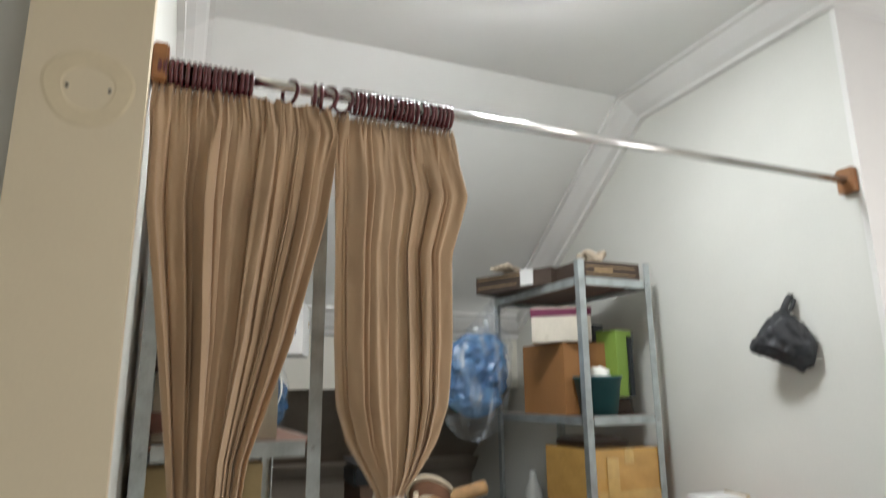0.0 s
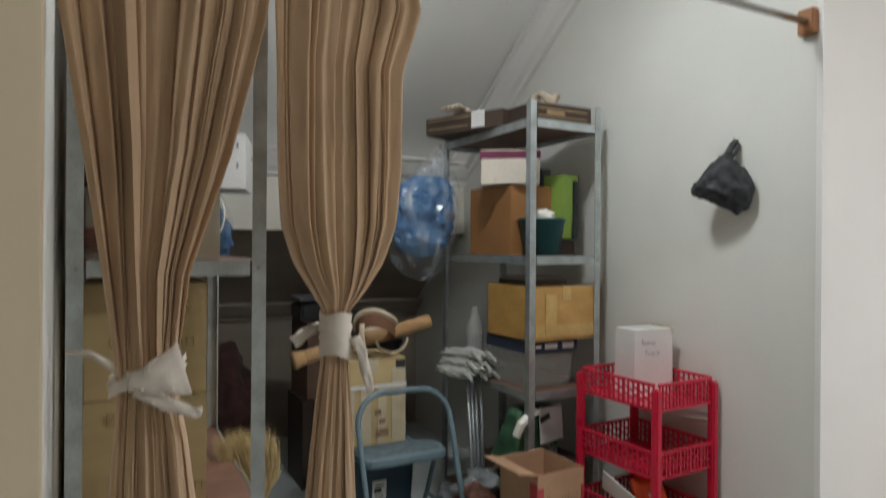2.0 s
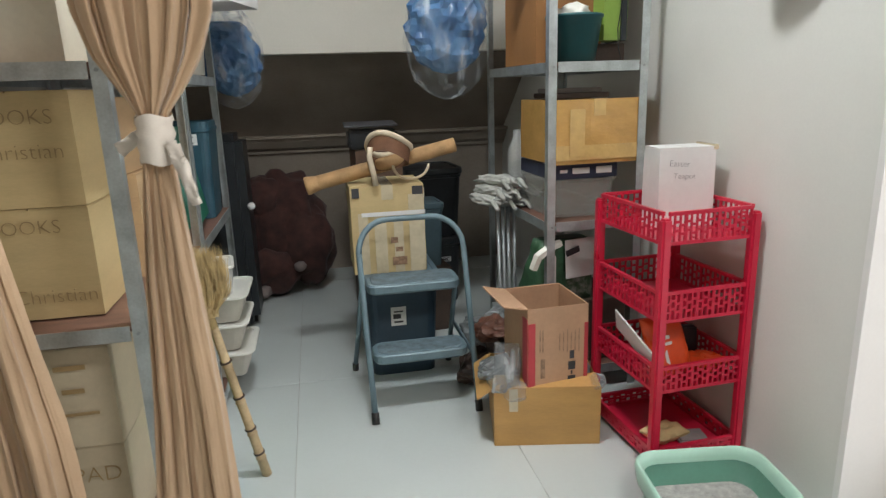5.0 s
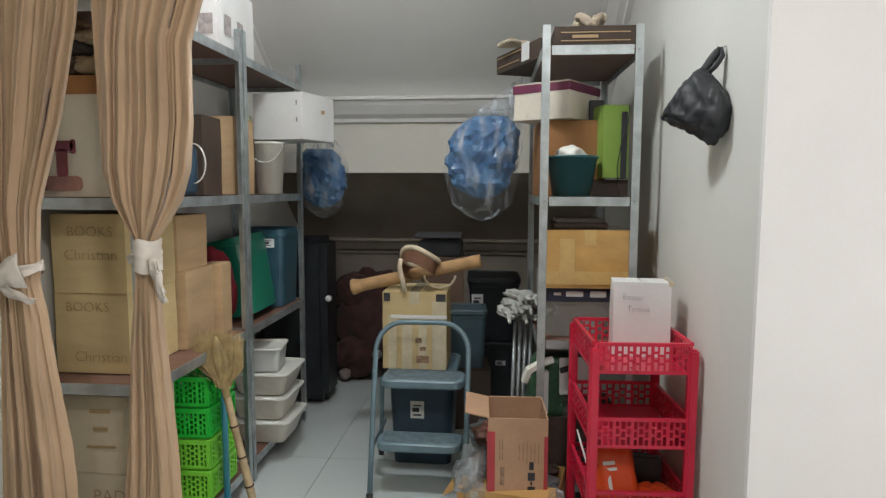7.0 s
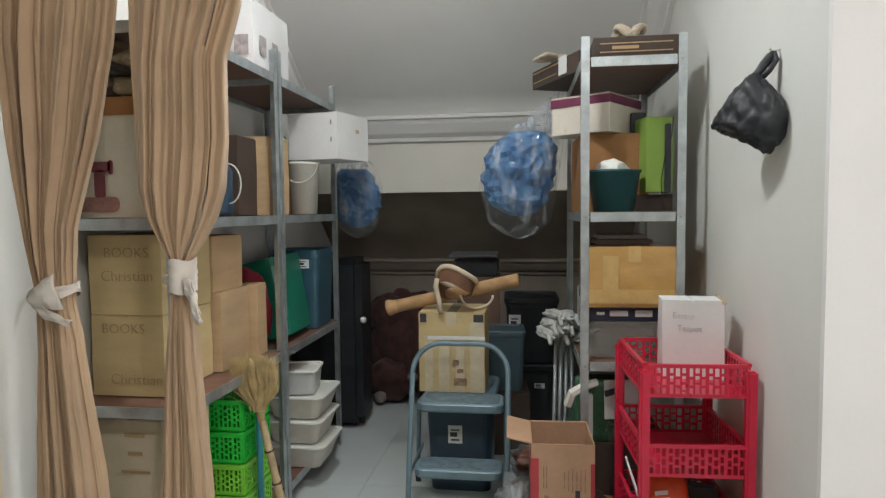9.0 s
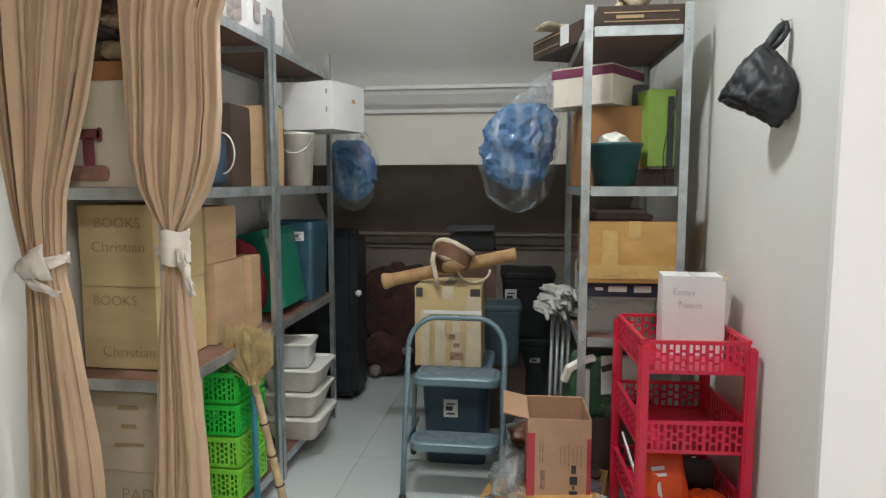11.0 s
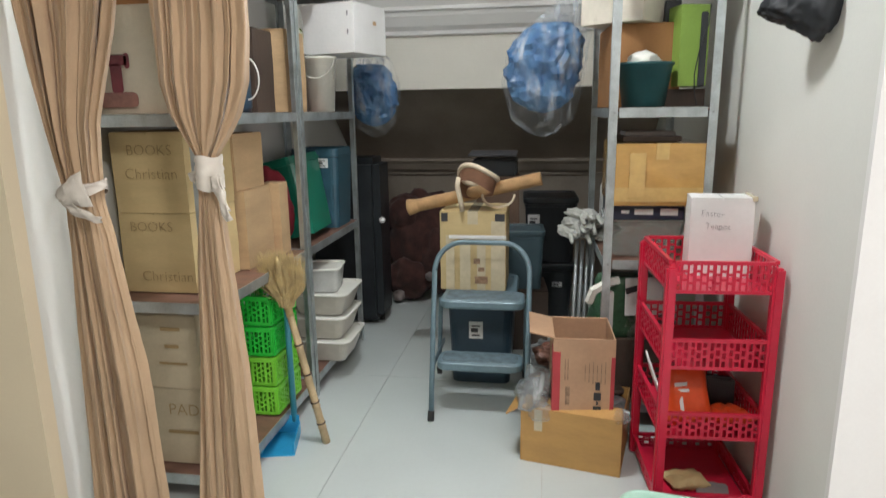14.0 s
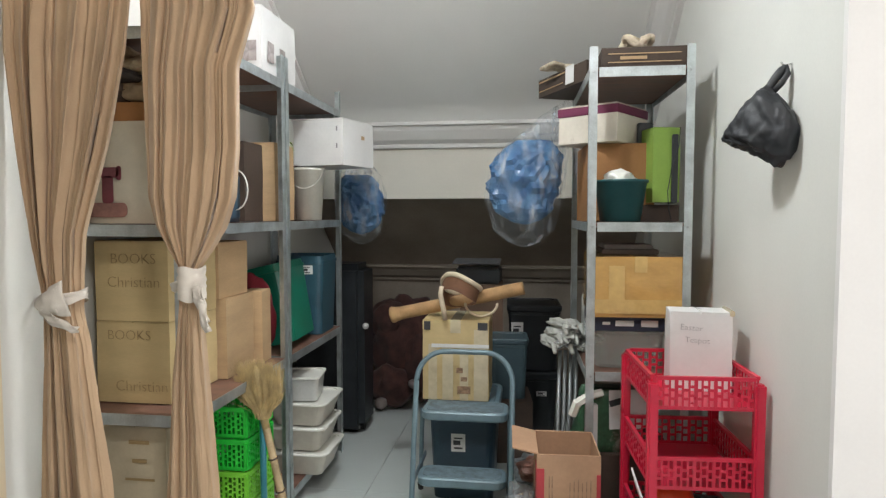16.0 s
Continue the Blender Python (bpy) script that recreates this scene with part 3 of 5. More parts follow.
def angle_post(bm, x, y, sx, sy, h, w=0.031, t=0.0035):
    """An L-section upright with its corner at (x, y), its flanges towards sx and sy."""
    box(bm, *sorted((x, x + sx * w)), *sorted((y, y + sy * t)), 0, h)
    box(bm, *sorted((x, x + sx * t)), *sorted((y + sy * t, y + sy * w)), 0, h)


def shelving(m, w, d, label, h=1.94):
    s = thing("shelving_unit", m, label, "shelf", "metal shelving")
    for x, sx in ((0, 1), (w, -1)):
        for y, sy in ((0, 1), (d, -1)):
            bm = bmesh.new()
            angle_post(bm, x, y, sx, sy, h)
            p = part("post", bm, STEEL, s)
            for z in LEVELS:
                part("bolt", tube(bmesh.new(), [(x + sx * 0.018, y - sy * 0.004, z - 0.016), (x + sx * 0.018, y, z - 0.016)], 0.0045, 6), GREYM, p)
    for z in LEVELS:
        shelf = part("shelf", boxed(0.004, w - 0.004, 0.004, d - 0.004, z - 0.012, z, 0.001), BOARD, s, "brown board in a metal frame")
        rim = bmesh.new()
        box(rim, 0.036, w - 0.036, 0.0, 0.004, z - 0.034, z + 0.002)
        box(rim, 0.036, w - 0.036, d - 0.004, d, z - 0.034, z + 0.002)
        box(rim, 0.0, 0.004, 0.036, d - 0.036, z - 0.034, z + 0.002)
        box(rim, w - 0.004, w, 0.036, d - 0.036, z - 0.034, z + 0.002)
        part("rim", rim, STEEL, shelf, "galvanised steel edge")
    return s


shelving(pose(0.598, 1.72, 0), 0.395, 0.80, "galvanised shelving unit with brown boards, packed with cartons", 1.97)
shelving(pose(0.598, 2.535, 0), 0.395, 0.77, "galvanised shelving unit with tubs and lidded boxes", 1.97)
shelving(pose(2.232, 2.446, 0, 0, 0, 1.0), 0.386, 0.77, "galvanised shelving unit with cartons beside the wall", 1.945)


# ---- cartons and boxes ----
def carton(x0, x1, y0, y1, z0, z1, material, label, rot=0, tape=None, name="carton", flaps=True, group=""):
    w, d, h = x1 - x0, y1 - y0, z1 - z0
    c = thing(name, pose((x0 + x1) / 2, (y0 + y1) / 2, z0, 0, 0, rot), label, "box", group)
    bm = bmesh.new()
    box(bm, -w / 2, w / 2, -d / 2, d / 2, 0, h - 0.004)
    bmesh.ops.subdivide_edges(bm, edges=bm.edges, cuts=4, use_grid_fill=True)
    sd = random.Random(round(x0 * 1000) + round(z0 * 77)).uniform(0, 50)
    for v in bm.verts:
        k = noise.noise(v.co * 7 + Vector((sd, 0, 0)))
        v.co += Vector((v.co.x, v.co.y, 0)).normalized() * 0.004 * k
    part("body", bm, material, c)
    if flaps:
        for s in (-1, 1):
            part("flap", boxed(*sorted((s * 0.0015, s * (w / 2 - 0.001))), -d / 2 + 0.001, d / 2 - 0.001, h - 0.004, h, 0.001), material, c)
    if tape:
        part("tape", boxed(-0.024, 0.024, -d / 2 - 0.0025, d / 2 + 0.0025, h - 0.06, h + 0.0012, 0.0008), tape, c, "glossy packing tape")
    return c


def front(c, dy, z, x=0.0):
    return pose(x, -dy / 2 - 0.0055, z, 90, 0, 0)


# stack behind the curtains
for k, (z0, z1) in enumerate(((0.704, 0.968), (0.970, 1.228))):
    c = carton(0.625, 0.878, 1.825, 2.13, z0, z1, CARDY, "yellowed book carton with pencilled writing", 0, None, group="stacked cartons")
    if k:
        words("BOOKS", 0.048, front(c, 0.305, 0.20, 0.01), PENCIL, c)
        words("Christian", 0.05, front(c, 0.305, 0.125, 0.01), PENCIL, c)
    else:
        words("BOOKS", 0.046, front(c, 0.305, 0.22, -0.01), PENCIL, c)
        words("Christian", 0.05, front(c, 0.305, 0.055, 0.03), PENCIL, c)
carton(0.64, 0.905, 2.14, 2.385, 0.704, 1.0, CARD, "brown carton stacked beside book cartons", 2, None, group="stacked cartons")
carton(0.635, 0.89, 2.14, 2.36, 1.002, 1.21, CARD, "brown carton on top of another", -2, None, group="stacked cartons")
carton(0.845, 0.93, 2.40, 2.50, 0.704, 1.0, CARD, "small upright brown carton", 3, None, group="stacked cartons")
for k, (z0, z1) in enumerate(((0.104, 0.38), (0.382, 0.64))):
    c = carton(0.665, 0.882, 1.785, 2.08, z0, z1, mat("pale_carton", (0.55, 0.48, 0.34), 0.75, var=0.1, scale=5, bump=0.12), "pale carton with pencilled writing", 0, None, group="stacked cartons")
    if k:
        bars([(0.02, 0.06, 0.07, 0.012), (0.02, 0.0, 0.05, 0.012), (0.02, -0.06, 0.10, 0.008)], front(c, 0.295, 0.15), PENCIL, c)
    else:
        words("PAD", 0.06, front(c, 0.295, 0.20, 0.04), PENCIL, c)
        bars([(0.03, 0.0, 0.11, 0.012)], front(c, 0.295, 0.12), PENCIL, c)
# white printed carton on the middle shelf
c = carton(0.63, 0.90, 1.78, 2.02, 1.284, 1.60, mat("cream_card", (0.60, 0.555, 0.44), 0.6, var=0.08, scale=6, bump=0.08), "cream carton with a dark red sewing machine picture", 0, None)
MAROON = mat("dark_red_print", (0.16, 0.03, 0.04), 0.5, var=0.3)
for x, z, w, h, r in ((-0.05, -0.045, 0.038, 0.085, 0.010), (-0.068, 0.008, 0.115, 0.032, 0.014), (-0.112, -0.012, 0.026, 0.05, 0.011), (-0.012, 0.006, 0.018, 0.044, 0.008)):
    ob = part("picture", loft(bmesh.new(), [rrect(w, h, r, 0, 5), rrect(w, h, r, 0.0006, 5)]), MAROON, c)
    ob.matrix_local = front(c, 0.24, 0.15) @ pose(x, z, 0)
ob = part("picture", loft(bmesh.new(), [rrect(0.17, 0.045, 0.018, 0, 5), rrect(0.17, 0.045, 0.018, 0.0006, 5)]), mat("pink_brown_print", (0.30, 0.15, 0.12), 0.5, var=0.3, scale=20), c)
ob.matrix_local = front(c, 0.24, 0.15) @ pose(-0.07, -0.108, 0)
ob = part("picture", loft(bmesh.new(), [rrect(0.05, 0.06, 0.02, 0, 5), rrect(0.05, 0.06, 0.02, 0.0006, 5)]), mat("dark_print", (0.07, 0.05, 0.045), 0.5, var=0.4, scale=25), c)
ob.matrix_local = front(c, 0.24, 0.15) @ pose(-0.135, 0.03, 0)
carton(0.62, 0.86, 1.80, 2.0, 1.602, 1.665, mat("rust_card", (0.34, 0.16, 0.055), 0.7, var=0.12, scale=5), "low open tray of folded cloth on a carton", 3, None, flaps=False, name="box_tray")
for k, (x, y, z, sx, sz, col) in enumerate(((0.70, 1.84, 1.69, 0.09, 0.032, (0.10, 0.07, 0.05)), (0.79, 1.86, 1.70, 0.07, 0.04, (0.33, 0.25, 0.15)), (0.74, 1.83, 1.742, 0.085, 0.024, (0.05, 0.04, 0.035)), (0.80, 1.85, 1.785, 0.06, 0.026, (0.48, 0.40, 0.27)), (0.70, 1.87, 1.80, 0.075, 0.05, (0.40, 0.31, 0.2)))):
    ob = tagged(part("folded_cloth", lump(bmesh.new(), sx, 0.07, sz, 0.3, 2.2, k * 5.0, 4), mat("folded_cloth_%d" % k, col, 0.9, var=0.25, scale=12, bump=0.4), None, "", True), "crumpled folded cloth piled on a tray", "cloth", "cloths on the shelf")
    ob.matrix_world = pose(x, y, z, 0, 8 * (k % 3) - 8, 25 * k)
# on the top shelf
c = carton(0.70, 0.957, 2.38, 2.74, 1.869, 2.14, PAPER, "white carton with small printed pictures", 0, None)
bars([(-0.07, 0, 0.06, 0.08), (0.02, 0, 0.06, 0.08)], front(c, 0.36, 0.09, 0.06), mat("grey_print", (0.36, 0.32, 0.31), 0.5, var=0.4, scale=30), c, "picture")
bars([(-0.10, 0, 0.06, 0.08), (0.02, 0, 0.06, 0.08)], pose(0.1345, 0, 0.10, 90, 0, 90), mat("grey_print", (0.4, 0.36, 0.35)), c, "picture")
carton(0.70, 0.93, 2.56, 2.78, 1.284, 1.62, CARD, "brown carton with green stems on top", 0, None)
c = carton(0.905, 1.185, 2.89, 3.17, 1.545, 1.765, PAPER, "white carton overhanging the shelf edge", -16, None)
bars([(0.06, 0.05, 0.008, 0.022), (0.06, -0.03, 0.008, 0.022)], front(c, 0.28, 0.12, 0.05), PEN, c)
bars([(0.03, 0.02, 0.03, 0.018)], pose(0.146, 0, 0.12, 90, 0, 90), CARD, c)
carton(0.64, 0.90, 2.85, 3.15, 1.284, 1.543, DKBROWN, "dark brown carton under a white carton", 0, None)
# carton on the floor of the room, against the front wall
carton(3.073, 3.413, 1.1, 1.400, 0.0, 0.267, CARDO, "orange-brown carton on the floor by the wall", 0, TAPE)
# right-hand unit
c = carton(2.255, 2.60, 2.455, 2.815, 0.916, 1.15, TAPED, "orange-brown carton shiny with packing tape", 2, TAPE)
part("tape", boxed(-0.172, 0.172, -0.186, -0.1835, 0.015, 0.07, 0.0008), TAPE, c, "glossy packing tape")
part("tape", boxed(-0.12, -0.06, -0.1885, -0.186, 0.03, 0.20, 0.0008), TAPE, c, "glossy packing tape")
c = carton(2.262, 2.53, 2.50, 2.84, 0.856, 0.914, mat("navy_card", (0.03, 0.04, 0.075), 0.4, var=0.2), "navy printed tray with white ovals", 2, None, flaps=False, name="box_tray")
bars([(-0.09, 0, 0.03, 0.012), (-0.02, 0, 0.07, 0.022), (0.075, 0, 0.065, 0.026)], front(c, 0.34, 0.03), PAPER, c)
carton(2.235, 2.50, 2.62, 2.95, 1.284, 1.60, mat("rust_card", (0.34, 0.16, 0.055), 0.7, var=0.12, scale=5), "rust-brown carton behind a teal pail", 3, None)
c = carton(2.175, 2.455, 2.60, 2.86, 1.602, 1.755, mat("aged_white_card", (0.66, 0.61, 0.52), 0.6, var=0.08, scale=9, bump=0.1, dirt=(0.45, 0.38, 0.28), dirt_at=0.6), "white carton with a purple band along its top", 57, None)
part("band", boxed(-0.1445, 0.1445, -0.1345, 0.1345, 0.112, 0.146, 0.001), PURPLE, c, "purple printed band")
carton(2.475, 2.585, 2.575, 2.69, 1.36, 1.655, LIMEC, "narrow lime green carton standing upright", 14, None)
carton(2.46, 2.605, 2.62, 2.80, 1.284, 1.355, DKBROWN, "dark flat box under a green carton", 0, None, flaps=False)
c = carton(2.28, 2.60, 2.50, 2.70, 1.869, 1.955, DKBROWN, "flat dark brown carton with a pale printed line", 0, None, flaps=False)
bars([(0.0, 0.012, 0.27, 0.004), (0.0, -0.02, 0.27, 0.004), (-0.04, -0.004, 0.10, 0.012)], front(c, 0.20, 0.045), CARD, c)
c = carton(2.01, 2.46, 2.82, 3.02, 1.869, 1.955, DKBROWN, "flat dark brown carton with a white label", -65, None, flaps=False)
bars([(0.09, 0.004, 0.075, 0.078)], front(c, 0.20, 0.045), PAPER, c, "label_sticker")
bars([(-0.08, 0.022, 0.26, 0.006), (-0.09, -0.02, 0.24, 0.004)], front(c, 0.20, 0.045), CARD, c)


# ---- step stool ----
stool = thing("step_stool", pose(0, 0, 0), "blue-grey two-step folding stool with rounded hand rail", "step stool")
bm = bmesh.new()
arc = lambda cx, cz, r, a0, a1, n=8: [(cx + r * math.cos(radians(a0 + (a1 - a0) * i / n)), cz + r * math.sin(radians(a0 + (a1 - a0) * i / n))) for i in range(n + 1)]
rail = [(1.545, 0.03), (1.538, 0.35), (1.535, 0.60)] + arc(1.655, 0.60, 0.12, 180, 90) + arc(1.825, 0.60, 0.12, 90, 0) + [(1.945, 0.35), (1.942, 0.03)]
part("hand_rail", tube(bm, [(x, 2.392 + 0.36 * z, z) for x, z in rail], 0.0115, 10), STOOLP, stool, "", True)
for x in (1.545, 1.942):
    part("foot", tube(bmesh.new(), [(x, 2.388, 0.0), (x, 2.402, 0.04)], 0.0145, 10), RUBBER, stool, "black rubber foot", True)
for x0, x1 in ((1.503, 1.545), (1.925, 1.93)):
    part("leg", tube(bmesh.new(), [(x0, 2.875, 0.03), (x1, 2.70, 0.45)], 0.0105, 10), STOOLP, stool, "", True)
    part("foot", tube(bmesh.new(), [(x0, 2.885, 0.0), (x0, 2.87, 0.04)], 0.0135, 10), RUBBER, stool, "black rubber foot", True)
for z, y0, y1, x0, x1 in ((0.475, 2.575, 2.755, 1.556, 1.926), (0.238, 2.455, 2.60, 1.558, 1.925)):
    bm = bmesh.new()
    w, d = x1 - x0, y1 - y0
    cx, cy = (x0 + x1) / 2, (y0 + y1) / 2
    loft(bm, [rrect(w - 0.012, d - 0.012, 0.04, z - 0.038, 5, cx, cy), rrect(w, d, 0.045, z - 0.03, 5, cx, cy), rrect(w, d, 0.045, z - 0.006, 5, cx, cy), rrect(w - 0.012, d - 0.012, 0.04, z, 5, cx, cy)])
    st = part("step", bm, STOOLP, stool, "broad rounded metal step")
    tread = loft(bmesh.new(), [rrect(w - 0.04, d - 0.04, 0.03, z, 5, cx, cy), rrect(w - 0.044, d - 0.044, 0.03, z + 0.003, 5, cx, cy)])
    part("tread", tread, mat("step_mat", (0.13, 0.18, 0.21), 0.6, var=0.4, scale=25), st, "dark worn tread mat")
for s, x in ((-1, 1.542), (1, 1.938)):
    part("brace", boxed(x - 0.004, x + 0.004, 2.475, 2.80, 0.20, 0.222, 0.002), STOOLP, stool)


# ---- tubs ----
def tub(x0, x1, y0, y1, z0, z1, material, label, lid=None, rot=0, sticker=None, name="storage_tub", taper=0.86, m=None):
    w, d, h = x1 - x0, y1 - y0, z1 - z0
    t = thing(name, m or pose((x0 + x1) / 2, (y0 + y1) / 2, z0, 0, 0, rot), label, "storage box")
    r = min(w, d) * 0.14
    lo = lambda s, z: rrect(w * s, d * s, r * s, z)
    bm = bmesh.new()
    loft(bm, [lo(taper, 0), lo(0.97, h * 0.86), lo(1.0, h * 0.865), lo(1.0, h * 0.9), lo(0.965, h * 0.9), lo(0.955, h * 0.96), lo(0.93, h * 0.96), lo(taper - 0.04, 0.012)])
    part("body", bm, material, t)
    if lid:
        bm = bmesh.new()
        loft(bm, [lo(1.02, h * 0.91), lo(1.045, h * 0.93), lo(1.045, h * 0.985), lo(1.01, h), lo(0.9, h), lo(0.88, h - 0.006), lo(0.3, h - 0.006)])
        part("lid", bm, lid, t, "rimmed plastic lid")
    if sticker:
        sx, sz, sw, sh = sticker
        k = taper + (0.97 - taper) * sz / (h * 0.86)
        lean = math.degrees(math.atan2((0.97 - taper) * d / 2, h * 0.86))
        st = part("sticker", boxed(-sw / 2, sw / 2, -sh / 2, sh / 2, 0, 0.001), PAPER, t, "white paper sticker")
        st.matrix_local = pose(sx, -d / 2 * k - 0.002, sz, 90 + lean, 0, 0)
        bars([(0, sh * 0.25, sw * 0.6, sh * 0.08), (-sw * 0.1, 0, sw * 0.5, sh * 0.25), (0, -sh * 0.3, sw * 0.6, sh * 0.1)], pose(0, 0, 0.0012), INK, st)
    return t


tub(1.555, 1.875, 2.775, 3.14, 0.0, 0.455, NAVY, "dark blue storage tub behind the stool", mat("blue_lid", (0.14, 0.22, 0.27), 0.4, var=0.15), 0, (-0.02, 0.27, 0.065, 0.085))
tub(0.70, 0.975, 2.60, 2.97, 0.704, 1.08, BOTTLE, "dark green storage tub lying tilted on a shelf", None, 0, None, m=pose(0.845, 2.82, 0.715, 0, -13, 2))
tub(0.73, 0.985, 3.0, 3.27, 0.704, 1.12, mat("navy_blue_tub", (0.03, 0.085, 0.12), 0.4, var=0.2), "dark blue storage tub with a white sticker", None, 0, (0.04, 0.33, 0.075, 0.045))
for k, (z0, z1, dx) in enumerate(((0.104, 0.216, 0.012), (0.218, 0.334, 0.0), (0.336, 0.448, 0.008))):
    tub(0.795 + dx, 1.085 + dx, 2.69, 2.99, z0, z1, MILKY, "translucent food box with a white lid", LIDW, 0, None, "food_box", 0.74)
tub(0.86, 1.045, 2.71, 2.90, 0.45, 0.565, mat("grey_clear", (0.45, 0.46, 0.44), 0.3, var=0.15), "small translucent box tilted on the stack", LIDW, 8, None, "food_box", 0.85)
tub(1.87, 2.18, 3.66, 4.05, 0.0, 0.385, BLACKP, "black lidded storage tub on the floor", BLACKP, 0, (0.06, 0.26, 0.06, 0.03))
tub(1.88, 2.19, 3.68, 4.05, 0.387, 0.775, BLACKP, "black lidded storage tub on another tub", BLACKP, 2, (-0.10, 0.24, 0.07, 0.10))
# deep-end cartons: their browns are darkened for the shade
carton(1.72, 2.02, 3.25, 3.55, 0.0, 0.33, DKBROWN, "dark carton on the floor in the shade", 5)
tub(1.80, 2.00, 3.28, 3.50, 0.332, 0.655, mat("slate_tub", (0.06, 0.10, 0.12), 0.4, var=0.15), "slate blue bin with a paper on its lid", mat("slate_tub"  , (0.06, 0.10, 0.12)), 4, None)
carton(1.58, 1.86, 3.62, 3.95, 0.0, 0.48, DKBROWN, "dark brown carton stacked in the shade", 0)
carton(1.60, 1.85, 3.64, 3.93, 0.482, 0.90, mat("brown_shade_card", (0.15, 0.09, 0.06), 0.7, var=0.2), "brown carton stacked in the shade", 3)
pr = thing("printer", pose(1.71, 3.78, 0.902), "black desktop printer with a raised grey tray", "printer")
part("body", boxed(-0.13, 0.13, -0.12, 0.12, 0, 0.10, 0.012), BLACKP, pr)
part("tray", boxed(-0.15, 0.13, -0.16, 0.05, 0.0, 0.008, 0.002, m=pose(0, 0, 0.13, 4, 0, 0)), mat("dark_grey_plastic", (0.10, 0.10, 0.11), 0.5, var=0.2), pr, "grey raised paper tray")
tub(2.262, 2.54, 2.51, 2.85, 0.704, 0.854, CLEARP, "clear plastic box with a flat lid", CLEARP, 2, None, "clear_box", 0.92)

# teal pail with white cloth
pail = thing("pail", pose(2.365, 2.545, 1.284), "teal plastic pail with a white cloth inside", "pail")
cl = lambda r, z, n=28: [(r * math.cos(2 * math.pi * i / n), r * math.sin(2 * math.pi * i / n), z) for i in range(n)]
part("body", loft(bmesh.new(), [cl(0.078, 0), cl(0.10, 0.15), cl(0.106, 0.152), cl(0.106, 0.162), cl(0.098, 0.162), cl(0.074, 0.01)]), TEAL, pail, "", True)
bm = lump(bmesh.new(), 0.055, 0.05, 0.035, 0.4, 2.5, 3.0, 3)
cloth = part("cloth", bm, LIDW, pail, "crumpled white cloth", True)
cloth.location = (-0.01, -0.02, 0.165)
# milky bucket
bk = thing("bucket", pose(0.945, 2.93, 1.284), "milky plastic bucket under a white carton", "bucket")
part("body", loft(bmesh.new(), [cl(0.062, 0), cl(0.076, 0.235), cl(0.081, 0.237), cl(0.081, 0.25), cl(0.072, 0.25), cl(0.058, 0.008)]), mat("pale_bucket", (0.66, 0.66, 0.59), 0.35, var=0.1, scale=8, bump=0.06), bk, "", True)
part("bail", tube(bmesh.new(), [(0.08 * math.cos(a), -0.02 - 0.05 * math.sin(a), 0.24 - 0.09 * math.sin(a)) for a in [math.pi * i / 12 for i in range(13)]], 0.0025, 6), LIDW, bk, "thin wire handle", True)
# dark jar and wire loop on the middle shelf
jar = thing("jar", pose(0.85, 2.22, 1.284), "dark lidded jar with a pale wire handle", "jar")
part("body", loft(bmesh.new(), [cl(0.07, 0), cl(0.075, 0.02), cl(0.075, 0.17), cl(0.06, 0.19), cl(0.06, 0.22)]), NAVY, jar, "", True)
part("handle", tube(bmesh.new(), [(0.07 + 0.05 * math.sin(a), -0.01, 0.12 - 0.075 * math.cos(a)) for a in [math.pi * i / 12 for i in range(13)]], 0.003, 6), LIDW, jar, "pale wire handle", True)
carton(0.66, 0.90, 2.33, 2.50, 1.284, 1.60, DKBROWN, "dark striped carton on the middle shelf", 0, None)
pot = thing("potted_sprig", pose(0.955, 2.62, 1.284), "thin pale stand with a drooping green artificial sprig", "artificial plant")
part("stem", tube(bmesh.new(), [(0, 0, 0), (0, 0, 0.2), (0.005, 0, 0.33)], 0.006, 8), LIDW, pot, "", True)
for k in range(7):
    bm = bmesh.new()
    a = k * 0.9
    tip = Vector((0.04 * math.cos(a), 0.04 * math.sin(a), 0.30 + 0.03 * math.sin(k)))
    side = Vector((-math.sin(a), math.cos(a), 0)) * 0.008
    top = Vector((0.005, 0, 0.335))
    mid = (tip + top) / 2 + Vector((0, 0, 0.012))
    vs = [bm.verts.new(p) for p in (top, mid + side, tip, mid - side)]
    bm.faces.new(vs)
    part("leaf", bm, LIMEC, pot)

rb = thing("cloth_bag", pose(0.82, 2.58, 0.704), "dark red cloth bag slumped beside cartons", "bag")
part("body", lump(bmesh.new(), 0.09, 0.05, 0.17, 0.18, 2.0, 3.0, 4), mat("dark_red_cloth", (0.19, 0.012, 0.022), 0.85, var=0.25, scale=12, bump=0.3), rb, "", True).location = (0, 0, 0.165)
bd = thing("binder", pose(2.585, 2.66, 1.357, 0, 0, -6), "black upright folder beside a green carton", "folder")
part("spine", boxed(-0.012, 0.012, -0.09, 0.09, 0, 0.27, 0.003), BLACKP, bd)
bd = thing("binder", pose(2.475, 2.72, 1.357, 0, 0, 5), "black upright folder behind a green carton", "folder")
part("spine", boxed(-0.03, 0.03, -0.05, 0.05, 0, 0.33, 0.003), BLACKP, bd)
pc = thing("power_cord", pose(2.535, 2.575, 1.284), "thin dark cord hanging over a green carton", "cable")
part("wire", tube(bmesh.new(), [(0.06, 0.0, 0.37), (0.055, -0.004, 0.30), (0.03, -0.008, 0.22), (0.015, -0.006, 0.12), (0.02, -0.004, 0.05), (0.03, -0.01, 0.004)], 0.002, 6), BLACKP, pc, "", True)
